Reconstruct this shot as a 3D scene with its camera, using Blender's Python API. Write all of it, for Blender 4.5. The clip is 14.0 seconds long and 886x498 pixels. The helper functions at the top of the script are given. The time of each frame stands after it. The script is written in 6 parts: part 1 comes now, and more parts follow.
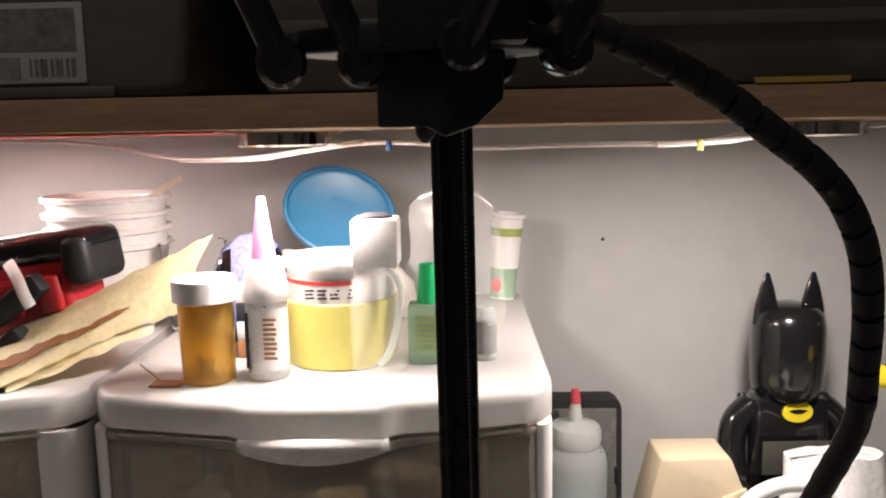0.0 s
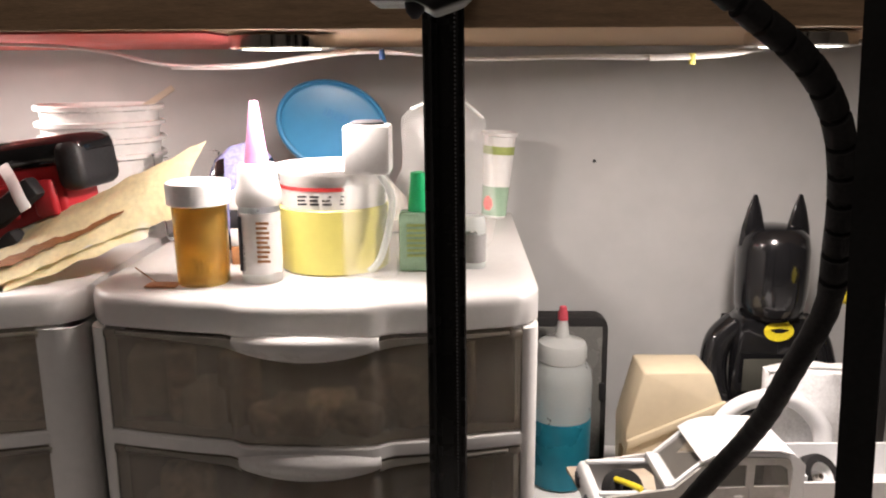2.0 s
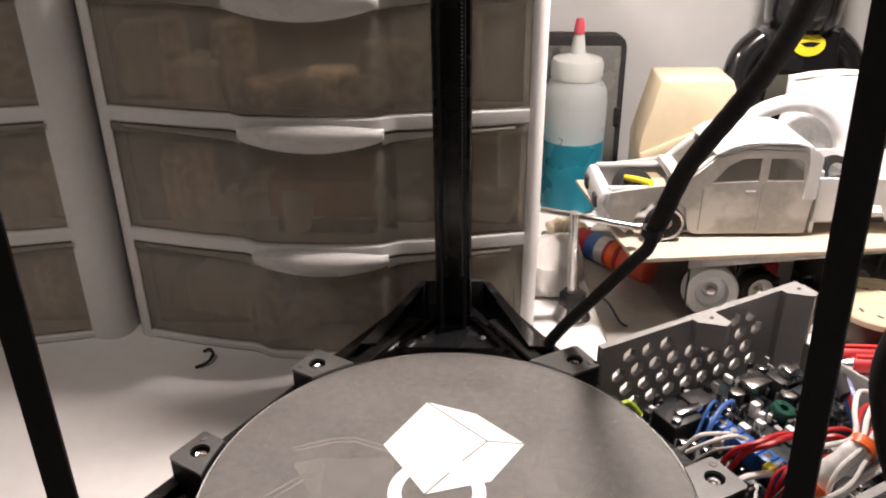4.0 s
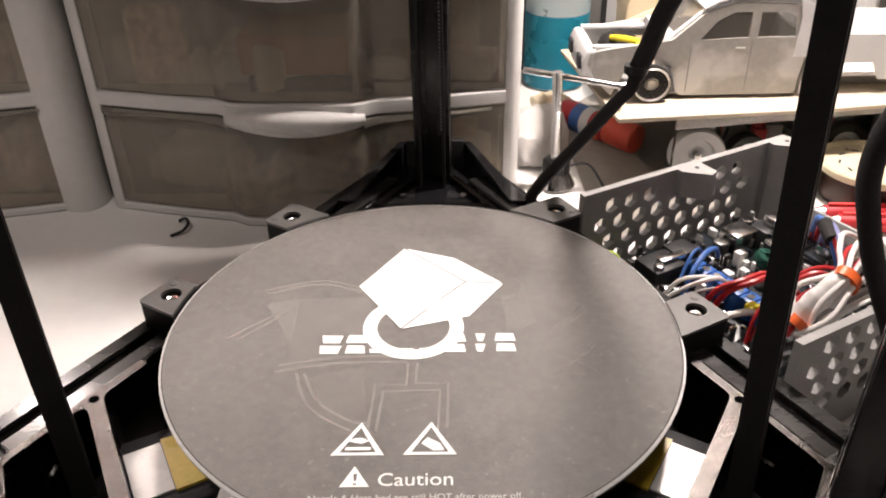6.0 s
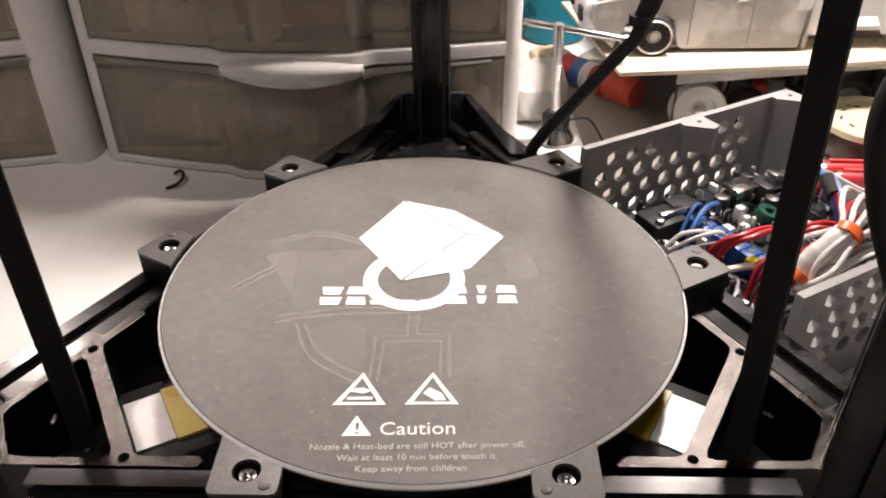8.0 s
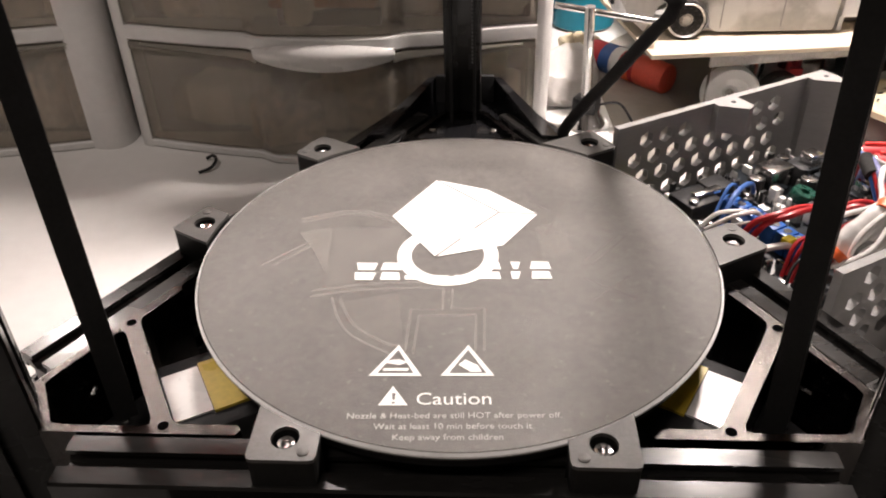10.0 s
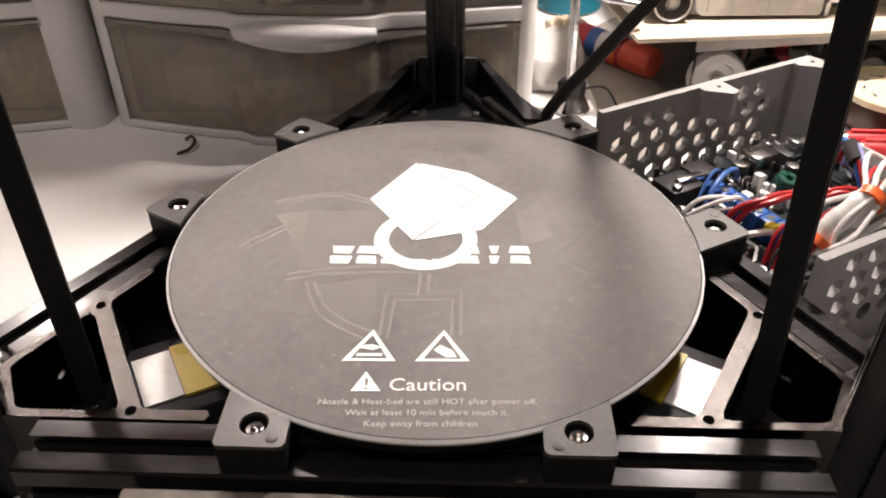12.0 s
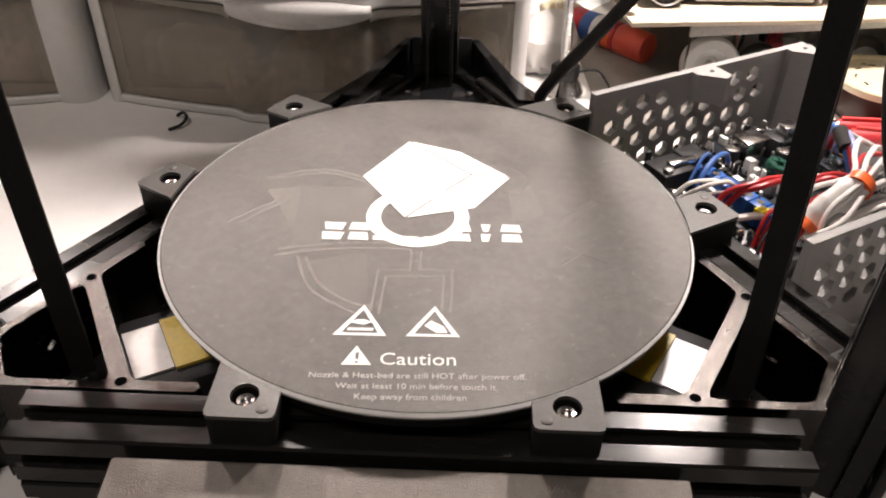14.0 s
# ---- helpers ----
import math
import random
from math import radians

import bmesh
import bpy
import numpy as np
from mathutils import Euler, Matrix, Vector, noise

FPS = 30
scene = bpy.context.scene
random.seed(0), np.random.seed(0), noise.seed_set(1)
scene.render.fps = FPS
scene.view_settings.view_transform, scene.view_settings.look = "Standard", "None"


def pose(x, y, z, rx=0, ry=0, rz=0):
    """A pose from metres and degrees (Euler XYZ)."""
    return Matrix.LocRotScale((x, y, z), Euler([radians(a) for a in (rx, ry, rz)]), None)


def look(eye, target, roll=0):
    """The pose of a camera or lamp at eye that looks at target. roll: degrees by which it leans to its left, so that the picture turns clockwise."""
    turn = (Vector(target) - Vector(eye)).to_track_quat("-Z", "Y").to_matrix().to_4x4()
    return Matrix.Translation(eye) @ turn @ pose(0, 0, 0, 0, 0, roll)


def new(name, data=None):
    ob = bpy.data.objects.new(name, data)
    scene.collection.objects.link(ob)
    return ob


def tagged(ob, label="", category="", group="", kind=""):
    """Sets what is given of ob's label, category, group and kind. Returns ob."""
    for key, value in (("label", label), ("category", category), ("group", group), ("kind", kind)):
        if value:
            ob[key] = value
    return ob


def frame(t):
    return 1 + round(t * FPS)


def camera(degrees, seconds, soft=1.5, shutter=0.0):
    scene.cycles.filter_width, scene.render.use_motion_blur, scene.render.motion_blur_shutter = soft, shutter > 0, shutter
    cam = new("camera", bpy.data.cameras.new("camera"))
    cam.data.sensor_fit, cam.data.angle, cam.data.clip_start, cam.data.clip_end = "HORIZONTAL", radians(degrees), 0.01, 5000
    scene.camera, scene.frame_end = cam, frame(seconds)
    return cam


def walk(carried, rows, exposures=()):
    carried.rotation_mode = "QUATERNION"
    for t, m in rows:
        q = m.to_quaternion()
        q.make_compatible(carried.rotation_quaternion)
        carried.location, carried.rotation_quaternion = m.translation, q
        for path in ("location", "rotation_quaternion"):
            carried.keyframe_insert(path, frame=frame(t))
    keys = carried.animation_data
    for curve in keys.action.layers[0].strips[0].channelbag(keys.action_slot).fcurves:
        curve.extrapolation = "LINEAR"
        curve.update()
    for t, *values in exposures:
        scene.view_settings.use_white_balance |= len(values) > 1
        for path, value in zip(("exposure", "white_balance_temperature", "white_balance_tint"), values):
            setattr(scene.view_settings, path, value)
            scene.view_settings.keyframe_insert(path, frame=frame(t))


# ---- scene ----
cam = camera(58.3, 14.0, soft=2.0)
ROWS = [  # seconds, x, y, z, yaw, pitch, roll
    (0.0, 0.0017, -0.2261, 0.3773, 1.31, -8.34, 1.13),
    (0.5, 0.0089, -0.2384, 0.3910, 1.51, -5.96, 1.40),
    (1.0, 0.0097, -0.2338, 0.3876, 0.90, -6.18, 1.15),
    (1.5, 0.0120, -0.2352, 0.3862, 0.77, -8.35, 0.77),
    (2.0, 0.0041, -0.2366, 0.3596, 1.08, -12.63, 0.25),
    (2.5, 0.0030, -0.2363, 0.3319, 0.70, -17.32, -0.48),
    (3.0, 0.0023, -0.2368, 0.3121, 1.05, -20.41, -0.47),
    (3.5, 0.0080, -0.2387, 0.2987, 1.81, -22.58, 0.17),
    (4.0, 0.0108, -0.2402, 0.2821, 2.34, -26.48, 0.34),
    (4.2, 0.0120, -0.2409, 0.2753, 1.80, -27.49, -0.01),
    (6.5, 0.0171, -0.2480, 0.2432, 1.38, -33.17, 0.77),
    (7.0, 0.0164, -0.2468, 0.2441, 1.31, -34.35, 0.55),
    (9.5, 0.0102, -0.2496, 0.2332, 1.06, -35.02, 0.01),
    (10.0, 0.0098, -0.2522, 0.2334, 2.55, -34.98, 1.05),
    (10.5, 0.0101, -0.2503, 0.2306, 2.70, -36.21, 0.59),
    (11.0, 0.0108, -0.2505, 0.2276, 2.52, -35.96, 0.64),
    (11.5, 0.0107, -0.2496, 0.2289, 2.60, -36.21, 0.72),
    (12.0, 0.0140, -0.2482, 0.2295, 2.18, -35.98, 0.25),
    (12.5, 0.0163, -0.2486, 0.2304, 2.56, -36.28, 0.19),
    (13.0, 0.0177, -0.2484, 0.2316, 2.27, -36.00, 0.04),
    (13.5, 0.0152, -0.2489, 0.2295, 2.44, -36.48, -0.36),
    (14.0, 0.0134, -0.2508, 0.2275, 2.13, -36.99, -0.92),
]
walk(cam, [(t, pose(x, y, z, 90 + pitch, roll, yaw)) for t, x, y, z, yaw, pitch, roll in ROWS],
     exposures=[(0.0, 0.20), (1.5, 0.28), (2.0, 0.12), (2.5, -0.02), (3.0, 0.10), (3.5, 0.34), (4.2, 0.84), (6.5, 1.03), (14.0, 1.12)])
from mathutils.geometry import tessellate_polygon


# ---- world: a dim room at night, lit by under-shelf lamps and an added ceiling fill ----
world = bpy.data.worlds.new("room_air")
world.use_nodes = True
world.node_tree.nodes["Background"].inputs[0].default_value = (0.55, 0.5, 0.45, 1)
world.node_tree.nodes["Background"].inputs[1].default_value = 0.02
scene.world = world


def lamp(name, at, target, size, watts, colour, spread=180):
    data = bpy.data.lights.new(name, "AREA")
    data.shape, data.size, data.size_y = ("DISK" if size[0] == size[1] else "RECTANGLE"), size[0], size[1]
    data.energy, data.color, data.spread = watts, colour, radians(spread)
    ob = new(name, data)
    ob.matrix_world = look(at, target)
    return ob


WARM = (1.0, 0.868, 0.81)
lamp("shelf_light_glow", (-0.0945, 0.222, 0.3715), (-0.0945, 0.221, 0), (0.044, 0.044), 0.85, WARM)
lamp("shelf_light_glow", (0.1935, 0.222, 0.3715), (0.1935, 0.221, 0), (0.044, 0.044), 1.6, WARM)
# third puck is out of view, inferred from the bright left of the desk
lamp("shelf_light_glow", (-0.375, 0.310, 0.3715), (-0.375, 0.309, 0), (0.044, 0.044), 1.0, WARM)
# added fill to lift the camera-side faces; no such source is in view
lamp("ceiling_fill_glow", (-0.3, -0.9, 2.18), (-0.3, -0.8, 0), (0.5, 0.5), 6.5, (1.0, 0.87, 0.80))


# ---- materials ----
def mat(name, col, rough=0.5, metal=0.0, var=0.12, scale=60.0, bump=0.0, bscale=None, trans=0.0, coat=0.0, ior=1.45,
        spots=None, alpha=1.0, stretch=(1, 1, 1), emit=0.0, rvar=0.1, each=0.0, spec=0.5):
    m = bpy.data.materials.new(name)
    m.use_nodes = True
    nt = m.node_tree
    N, L = nt.nodes, nt.links
    b = N["Principled BSDF"]
    b.inputs["Metallic"].default_value, b.inputs["IOR"].default_value = metal, ior
    b.inputs["Transmission Weight"].default_value, b.inputs["Coat Weight"].default_value = trans, coat
    b.inputs["Alpha"].default_value, b.inputs["Specular IOR Level"].default_value = alpha, spec
    tc, mp = N.new("ShaderNodeTexCoord"), N.new("ShaderNodeMapping")
    mp.inputs["Scale"].default_value = stretch
    L.new(tc.outputs["Object"], mp.inputs["Vector"])
    fine, wide = N.new("ShaderNodeTexNoise"), N.new("ShaderNodeTexNoise")
    for n, s, d in ((fine, scale * 8, 4), (wide, scale, 5)):
        n.inputs["Scale"].default_value, n.inputs["Detail"].default_value = s, d
        L.new(mp.outputs["Vector"], n.inputs["Vector"])
    add = N.new("ShaderNodeMath")
    add.operation = "ADD"
    L.new(fine.outputs["Fac"], add.inputs[0])
    L.new(wide.outputs["Fac"], add.inputs[1])
    ramp = N.new("ShaderNodeMapRange")
    ramp.inputs["From Min"].default_value, ramp.inputs["From Max"].default_value = 0.6, 1.4
    ramp.inputs["To Min"].default_value, ramp.inputs["To Max"].default_value = 1 - var, 1 + var
    L.new(add.outputs[0], ramp.inputs["Value"])
    mul = N.new("ShaderNodeMix")
    mul.data_type, mul.blend_type = "RGBA", "MULTIPLY"
    mul.inputs["Factor"].default_value = 1
    mul.inputs[6].default_value = (*col, 1)
    L.new(ramp.outputs["Result"], mul.inputs[7])
    out = mul.outputs[2]
    if spots:
        sc, lo, c2 = spots
        sp = N.new("ShaderNodeTexNoise")
        sp.inputs["Scale"].default_value, sp.inputs["Detail"].default_value = sc, 6
        L.new(tc.outputs["Object"], sp.inputs["Vector"])
        r2 = N.new("ShaderNodeMapRange")
        r2.inputs["From Min"].default_value, r2.inputs["From Max"].default_value = lo, lo + 0.1
        L.new(sp.outputs["Fac"], r2.inputs["Value"])
        mx = N.new("ShaderNodeMix")
        mx.data_type = "RGBA"
        mx.inputs[7].default_value = (*c2, 1)
        L.new(r2.outputs["Result"], mx.inputs["Factor"])
        L.new(out, mx.inputs[6])
        out = mx.outputs[2]
    if each:
        oi, hs = N.new("ShaderNodeObjectInfo"), N.new("ShaderNodeMapRange")
        hs.inputs["To Min"].default_value, hs.inputs["To Max"].default_value = 1 - each, 1 + each
        L.new(oi.outputs["Random"], hs.inputs["Value"])
        m3 = N.new("ShaderNodeMix")
        m3.data_type, m3.blend_type = "RGBA", "MULTIPLY"
        m3.inputs["Factor"].default_value = 1
        L.new(out, m3.inputs[6])
        L.new(hs.outputs["Result"], m3.inputs[7])
        out = m3.outputs[2]
    L.new(out, b.inputs["Base Color"])
    rr = N.new("ShaderNodeMapRange")
    rr.inputs["From Min"].default_value, rr.inputs["From Max"].default_value = 0.3, 0.7
    rr.inputs["To Min"].default_value, rr.inputs["To Max"].default_value = max(rough - rvar, 0.02), min(rough + rvar, 1)
    L.new(wide.outputs["Fac"], rr.inputs["Value"])
    L.new(rr.outputs["Result"], b.inputs["Roughness"])
    if bump:
        bn, bt = N.new("ShaderNodeBump"), N.new("ShaderNodeTexNoise")
        bt.inputs["Scale"].default_value, bt.inputs["Detail"].default_value = bscale or scale * 6, 6
        L.new(mp.outputs["Vector"], bt.inputs["Vector"])
        bn.inputs["Strength"].default_value, bn.inputs["Distance"].default_value = bump, 0.001
        L.new(bt.outputs["Fac"], bn.inputs["Height"])
        L.new(bn.outputs["Normal"], b.inputs["Normal"])
    if emit:
        b.inputs["Emission Color"].default_value, b.inputs["Emission Strength"].default_value = (*col, 1), emit
    return m


M_WALL = mat("wall_paint", (0.455, 0.457, 0.45), 0.85, var=0.05, scale=6, bump=0.25, bscale=900)
M_ROOM = mat("room_paint", (0.38, 0.36, 0.33), 0.9, var=0.06, scale=3)
M_TABLE = mat("white_laminate", (0.79, 0.78, 0.765), 0.45, var=0.04, scale=14, bump=0.06, bscale=700)
M_WOOD = mat("shelf_wood", (0.34, 0.225, 0.13), 0.6, var=0.35, scale=30, bump=0.3, stretch=(1, 12, 12))
M_FLOOR = mat("floor_grey", (0.2, 0.18, 0.16), 0.7, var=0.15, scale=5)
M_WHITE = mat("white_plastic", (0.69, 0.68, 0.665), 0.38, var=0.05, scale=25, bump=0.08, bscale=600)
M_WHITE2 = mat("bright_white_plastic", (0.74, 0.73, 0.715), 0.3, var=0.04, scale=40)
M_SMOKE = mat("smoky_clear_plastic", (0.72, 0.665, 0.585), 0.15, rvar=0.05, var=0.10, scale=18, bump=0.12, bscale=320, trans=0.74, ior=1.3, stretch=(1, 1, 0.04))
M_ALU = mat("black_anodised", (0.013, 0.0125, 0.012), 0.25, metal=0.0, var=0.2, scale=60, bump=0.03, spec=0.3, stretch=(0.3, 1, 1))
M_BLACK = mat("black_plastic", (0.022, 0.022, 0.023), 0.45, var=0.25, scale=50, bump=0.15, bscale=900, spec=0.3)
M_MATTE = mat("black_rubber", (0.022, 0.021, 0.021), 0.7, var=0.3, scale=90, bump=0.3, spec=0.25)
M_BELT = mat("belt_rubber", (0.020, 0.020, 0.020), 0.5, var=0.2, scale=90, spec=0.2)
M_TOOTH = mat("belt_tooth", (0.16, 0.16, 0.16), 0.6, var=0.2, scale=90)
M_GLOSS = mat("black_gloss", (0.008, 0.008, 0.009), 0.16, var=0.2, scale=30, coat=0.6, rvar=0.06)
M_BED = mat("coated_glass", (0.104, 0.098, 0.091), 0.42, var=0.27, scale=38, bump=0.3, bscale=2600, spots=(420, 0.63, (0.155, 0.147, 0.136)))
M_RIM = mat("glass_edge_gleam", (0.95, 0.95, 0.94), 0.3, var=0.1, scale=60)
M_PRINTD = mat("greyed_white_print", (0.5, 0.49, 0.47), 0.5, var=0.25, scale=300)
M_PRINT = mat("white_print", (0.82, 0.82, 0.80), 0.5, var=0.05, scale=80)
M_LINE = mat("grey_print_line", (0.16, 0.155, 0.15), 0.5)
M_TRACE = mat("glue_trace", (0.42, 0.40, 0.37), 0.6, var=0.5, scale=120, alpha=0.2)
M_HAZE = mat("glue_haze", (0.40, 0.38, 0.35), 0.6, var=0.6, scale=90, alpha=0.075)
# one clip in two colours: the lit top, then the sides in shade
M_CLIPLIT = mat("lit_clip_top", (0.075, 0.072, 0.068), 0.4, spec=0.5, var=0.2, scale=80, bump=0.12, bscale=1500)
M_CLIPSHADE = mat("shaded_clip_side", (0.015, 0.015, 0.015), 0.6, var=0.2, scale=80, spec=0.15)
M_HOLE = mat("dark_hole", (0.002, 0.002, 0.002), 0.9, spec=0.0)
M_STEEL = mat("steel", (0.62, 0.61, 0.6), 0.2, metal=1.0, var=0.1, scale=90)
M_CAST = mat("cast_bracket_edge", (0.034, 0.031, 0.029), 0.2, metal=1.0, var=0.35, scale=260, bump=0.16, bscale=1500, rvar=0.08)
M_PLATE = mat("speckled_cover", (0.19, 0.172, 0.155), 0.5, metal=0.3, var=0.25, scale=300, bump=0.4, bscale=2500)
M_GREY = mat("grey_print_filament", (0.27, 0.265, 0.26), 0.5, var=0.1, scale=40, bump=0.4, bscale=900, stretch=(1, 1, 6))
M_PCB = mat("black_circuit_board", (0.012, 0.016, 0.02), 0.35, var=0.5, scale=140)
M_BLUE = mat("blue_terminal", (0.02, 0.10, 0.36), 0.4, var=0.1)
M_CAPT = mat("translucent_cap", (0.74, 0.76, 0.74), 0.35, var=0.04, trans=0.5, ior=1.25)
M_TIPR = mat("dull_red_tip", (0.46, 0.06, 0.085), 0.5, var=0.1)
M_RED = mat("red_plastic", (0.42, 0.025, 0.032), 0.38, var=0.1)
M_REDW = mat("red_wire", (0.40, 0.018, 0.022), 0.4)
M_WIREW = mat("white_wire", (0.70, 0.68, 0.66), 0.45)
M_WIREB = mat("blue_wire", (0.05, 0.13, 0.38), 0.4)
M_ORANGE = mat("orange_band", (0.8, 0.14, 0.03), 0.45)
M_YELLOW = mat("yellow_plastic", (0.75, 0.62, 0.03), 0.4)
M_KAPTON = mat("yellow_tape", (0.62, 0.45, 0.05), 0.35, var=0.15)
M_AMBER = mat("amber_plastic", (0.90, 0.60, 0.16), 0.2, var=0.06, trans=0.75, ior=1.3, rvar=0.05)
M_CLEAR = mat("clear_plastic", (0.985, 0.985, 0.98), 0.06, var=0.02, trans=1.0, ior=1.06, rvar=0.04, bump=0.1, bscale=60)
M_FROST = mat("frosted_plastic", (0.86, 0.91, 0.90), 0.35, var=0.03, trans=0.68, ior=1.3)
M_TEAL = mat("teal_liquid", (0.02, 0.24, 0.34), 0.3, var=0.15, scale=12, trans=0.35, ior=1.33)
M_TUBY = mat("yellow_tub", (0.68, 0.62, 0.17), 0.4, var=0.05, scale=20)
M_LIDB = mat("blue_lid", (0.035, 0.165, 0.31), 0.35, var=0.06, scale=20)
M_PINK = mat("pink_tip", (0.52, 0.22, 0.42), 0.4, var=0.04)
M_GREEN = mat("green_cap", (0.02, 0.55, 0.2), 0.4)
M_PALEG = mat("pale_green_liquid", (0.55, 0.78, 0.58), 0.15, trans=0.6, ior=1.33)
M_TAN = mat("tan_plastic", (0.55, 0.47, 0.33), 0.5, var=0.06, scale=15, bump=0.1)
M_TAND = mat("dark_tan_plastic", (0.25, 0.18, 0.10), 0.6)
M_PAPER = mat("yellow_paper", (0.82, 0.75, 0.50), 0.7, var=0.15, scale=30, bump=0.5, bscale=200, spots=(25, 0.62, (0.8, 0.78, 0.7)))
M_BROWN = mat("brown_paper_edge", (0.36, 0.17, 0.07), 0.8, var=0.3)
M_CARD = mat("cardboard", (0.56, 0.485, 0.38), 0.8, var=0.08, scale=30, bump=0.2, stretch=(1, 8, 1))
M_PRIMER = mat("grey_primer", (0.38, 0.365, 0.34), 0.5, var=0.12, scale=30, spots=(22, 0.53, (0.60, 0.59, 0.57)))
M_MODELW = mat("white_styrene", (0.72, 0.725, 0.73), 0.4, var=0.04)
M_SMOKEG = mat("dark_clear_styrene", (0.30, 0.28, 0.25), 0.12, alpha=0.22)
M_TOTE = mat("dark_tote", (0.10, 0.101, 0.09), 0.4, var=0.2, scale=10, bump=0.1)
M_LABEL = mat("grey_label", (0.42, 0.42, 0.41), 0.6, var=0.08)
M_LABELD = mat("dark_label_print", (0.16, 0.165, 0.165), 0.6, var=0.5, scale=30)
M_SIDE = mat("translucent_white_plastic", (0.74, 0.73, 0.71), 0.75, var=0.04, scale=25, trans=0.65, ior=1.2)
M_EDGE = mat("pale_moulded_edge", (0.50, 0.48, 0.43), 0.35, var=0.06, trans=0.6, ior=1.25)
M_CLOTH = mat("white_cotton", (0.55, 0.53, 0.51), 0.9, var=0.08, scale=60, bump=0.4, bscale=1200)
M_RIMW = mat("bright_wheel_rim", (0.62, 0.60, 0.57), 0.3, metal=0.5, var=0.08)
M_TOPP = mat("white_plastic_lid", (0.71, 0.70, 0.685), 0.42, var=0.05, scale=25, bump=0.08, bscale=600, trans=0.42, ior=1.4)
M_THIN = mat("thin_clear_plastic", (0.92, 0.92, 0.90), 0.12, var=0.1, alpha=0.10)
M_HAZY = mat("hazy_clear_plastic", (0.72, 0.70, 0.67), 0.15, var=0.2, scale=60, alpha=0.38)
M_PURPLE = mat("violet_film", (0.22, 0.23, 0.42), 0.25, var=0.4, scale=60, bump=0.8, bscale=120)
M_TAPE = mat("masking_tape", (0.62, 0.55, 0.40), 0.7, var=0.12, scale=50)
M_GLOW = mat("lamp_diffuser", (1.0, 0.95, 0.87), 0.5, emit=14.0)
M_CHROME = mat("chrome_band", (0.7, 0.67, 0.63), 0.15, metal=1.0)
M_REDST = mat("red_strip", (0.58, 0.10, 0.085), 0.5, var=0.1)
M_STRAW = mat("berry_red_print", (0.75, 0.06, 0.05), 0.5)
M_OLIVE = mat("green_print", (0.28, 0.33, 0.10), 0.5)
M_INK = mat("dark_ink", (0.03, 0.03, 0.035), 0.6)
M_REDINK = mat("red_ink", (0.7, 0.06, 0.06), 0.6)
M_CONT = mat("drawer_contents", (0.62, 0.50, 0.37), 0.8, var=0.7, scale=24, each=0.4)
M_CONTO = mat("orange_box_card", (0.5, 0.2, 0.06), 0.8, var=0.2)
M_CONTW = mat("pale_contents", (0.74, 0.68, 0.57), 0.8, var=0.3)


# ---- mesh helpers ----
def obj(name, bm, material, parent=None, label="", smooth=True, at=None):
    bmesh.ops.recalc_face_normals(bm, faces=bm.faces)
    me = bpy.data.meshes.new(name)
    bm.to_mesh(me)
    bm.free()
    for m in (material if isinstance(material, (list, tuple)) else [material]):
        me.materials.append(m)
    if smooth:
        me.shade_smooth()
        me.set_sharp_from_angle(angle=radians(38))
    ob = new(name, me)
    if at is not None:
        ob.matrix_world = at
    if parent is not None:
        ob.parent = parent
    if label:
        ob["label"] = label
    return ob


def part(name, bm, material, parent, label="", smooth=True, at=None):
    return obj(name, bm, material, parent, label, smooth, at)


def thing(name, label, category, at=None, group="", kind=""):
    ob = new(name)
    ob.empty_display_size = 0.02
    if at is not None:
        ob.matrix_world = at if isinstance(at, Matrix) else Matrix.Translation(at)
    return tagged(ob, label, category, group, kind)


def box(x0, x1, y0, y1, z0, z1, bevel=0.0, seg=2, bm=None, m=None, mi=0):
    b = bmesh.new()
    vs = [b.verts.new((x, y, z)) for x in (x0, x1) for y in (y0, y1) for z in (z0, z1)]
    for f in ((0, 1, 3, 2), (4, 6, 7, 5), (0, 4, 5, 1), (2, 3, 7, 6), (0, 2, 6, 4), (1, 5, 7, 3)):
        b.faces.new([vs[i] for i in f])
    if bevel:
        bmesh.ops.bevel(b, geom=b.edges[:], offset=bevel, segments=seg, affect="EDGES", profile=0.5)
    if m is not None:
        b.transform(m)
    for f in b.faces:
        f.material_index = mi
    return join(bm, b)


def join(bm, b):
    if bm is None:
        return b
    me = bpy.data.meshes.new("tmp")
    b.to_mesh(me)
    b.free()
    bm.from_mesh(me)
    bpy.data.meshes.remove(me)
    return bm


def lathe(prof, seg=40, m=None, bm=None, mi=0, sx=1.0, sy=1.0):
    b = bmesh.new()
    rings = []
    for r, z in prof:
        if r < 1e-6:
            rings.append([b.verts.new((0, 0, z))])
        else:
            rings.append([b.verts.new((sx * r * math.cos(2 * math.pi * i / seg), sy * r * math.sin(2 * math.pi * i / seg), z)) for i in range(seg)])
    for a, c in zip(rings, rings[1:]):
        if len(a) == 1 and len(c) == 1:
            continue
        for i in range(seg):
            j = (i + 1) % seg
            if len(a) == 1:
                b.faces.new((a[0], c[i], c[j]))
            elif len(c) == 1:
                b.faces.new((a[i], a[j], c[0]))
            else:
                b.faces.new((a[i], a[j], c[j], c[i]))
    for ring in (rings[0], rings[-1]):
        if len(ring) > 2 and rings[0] is not rings[-1] and prof[0] != prof[-1]:
            b.faces.new(ring)
    if m is not None:
        b.transform(m)
    for f in b.faces:
        f.material_index = mi
    return join(bm, b)


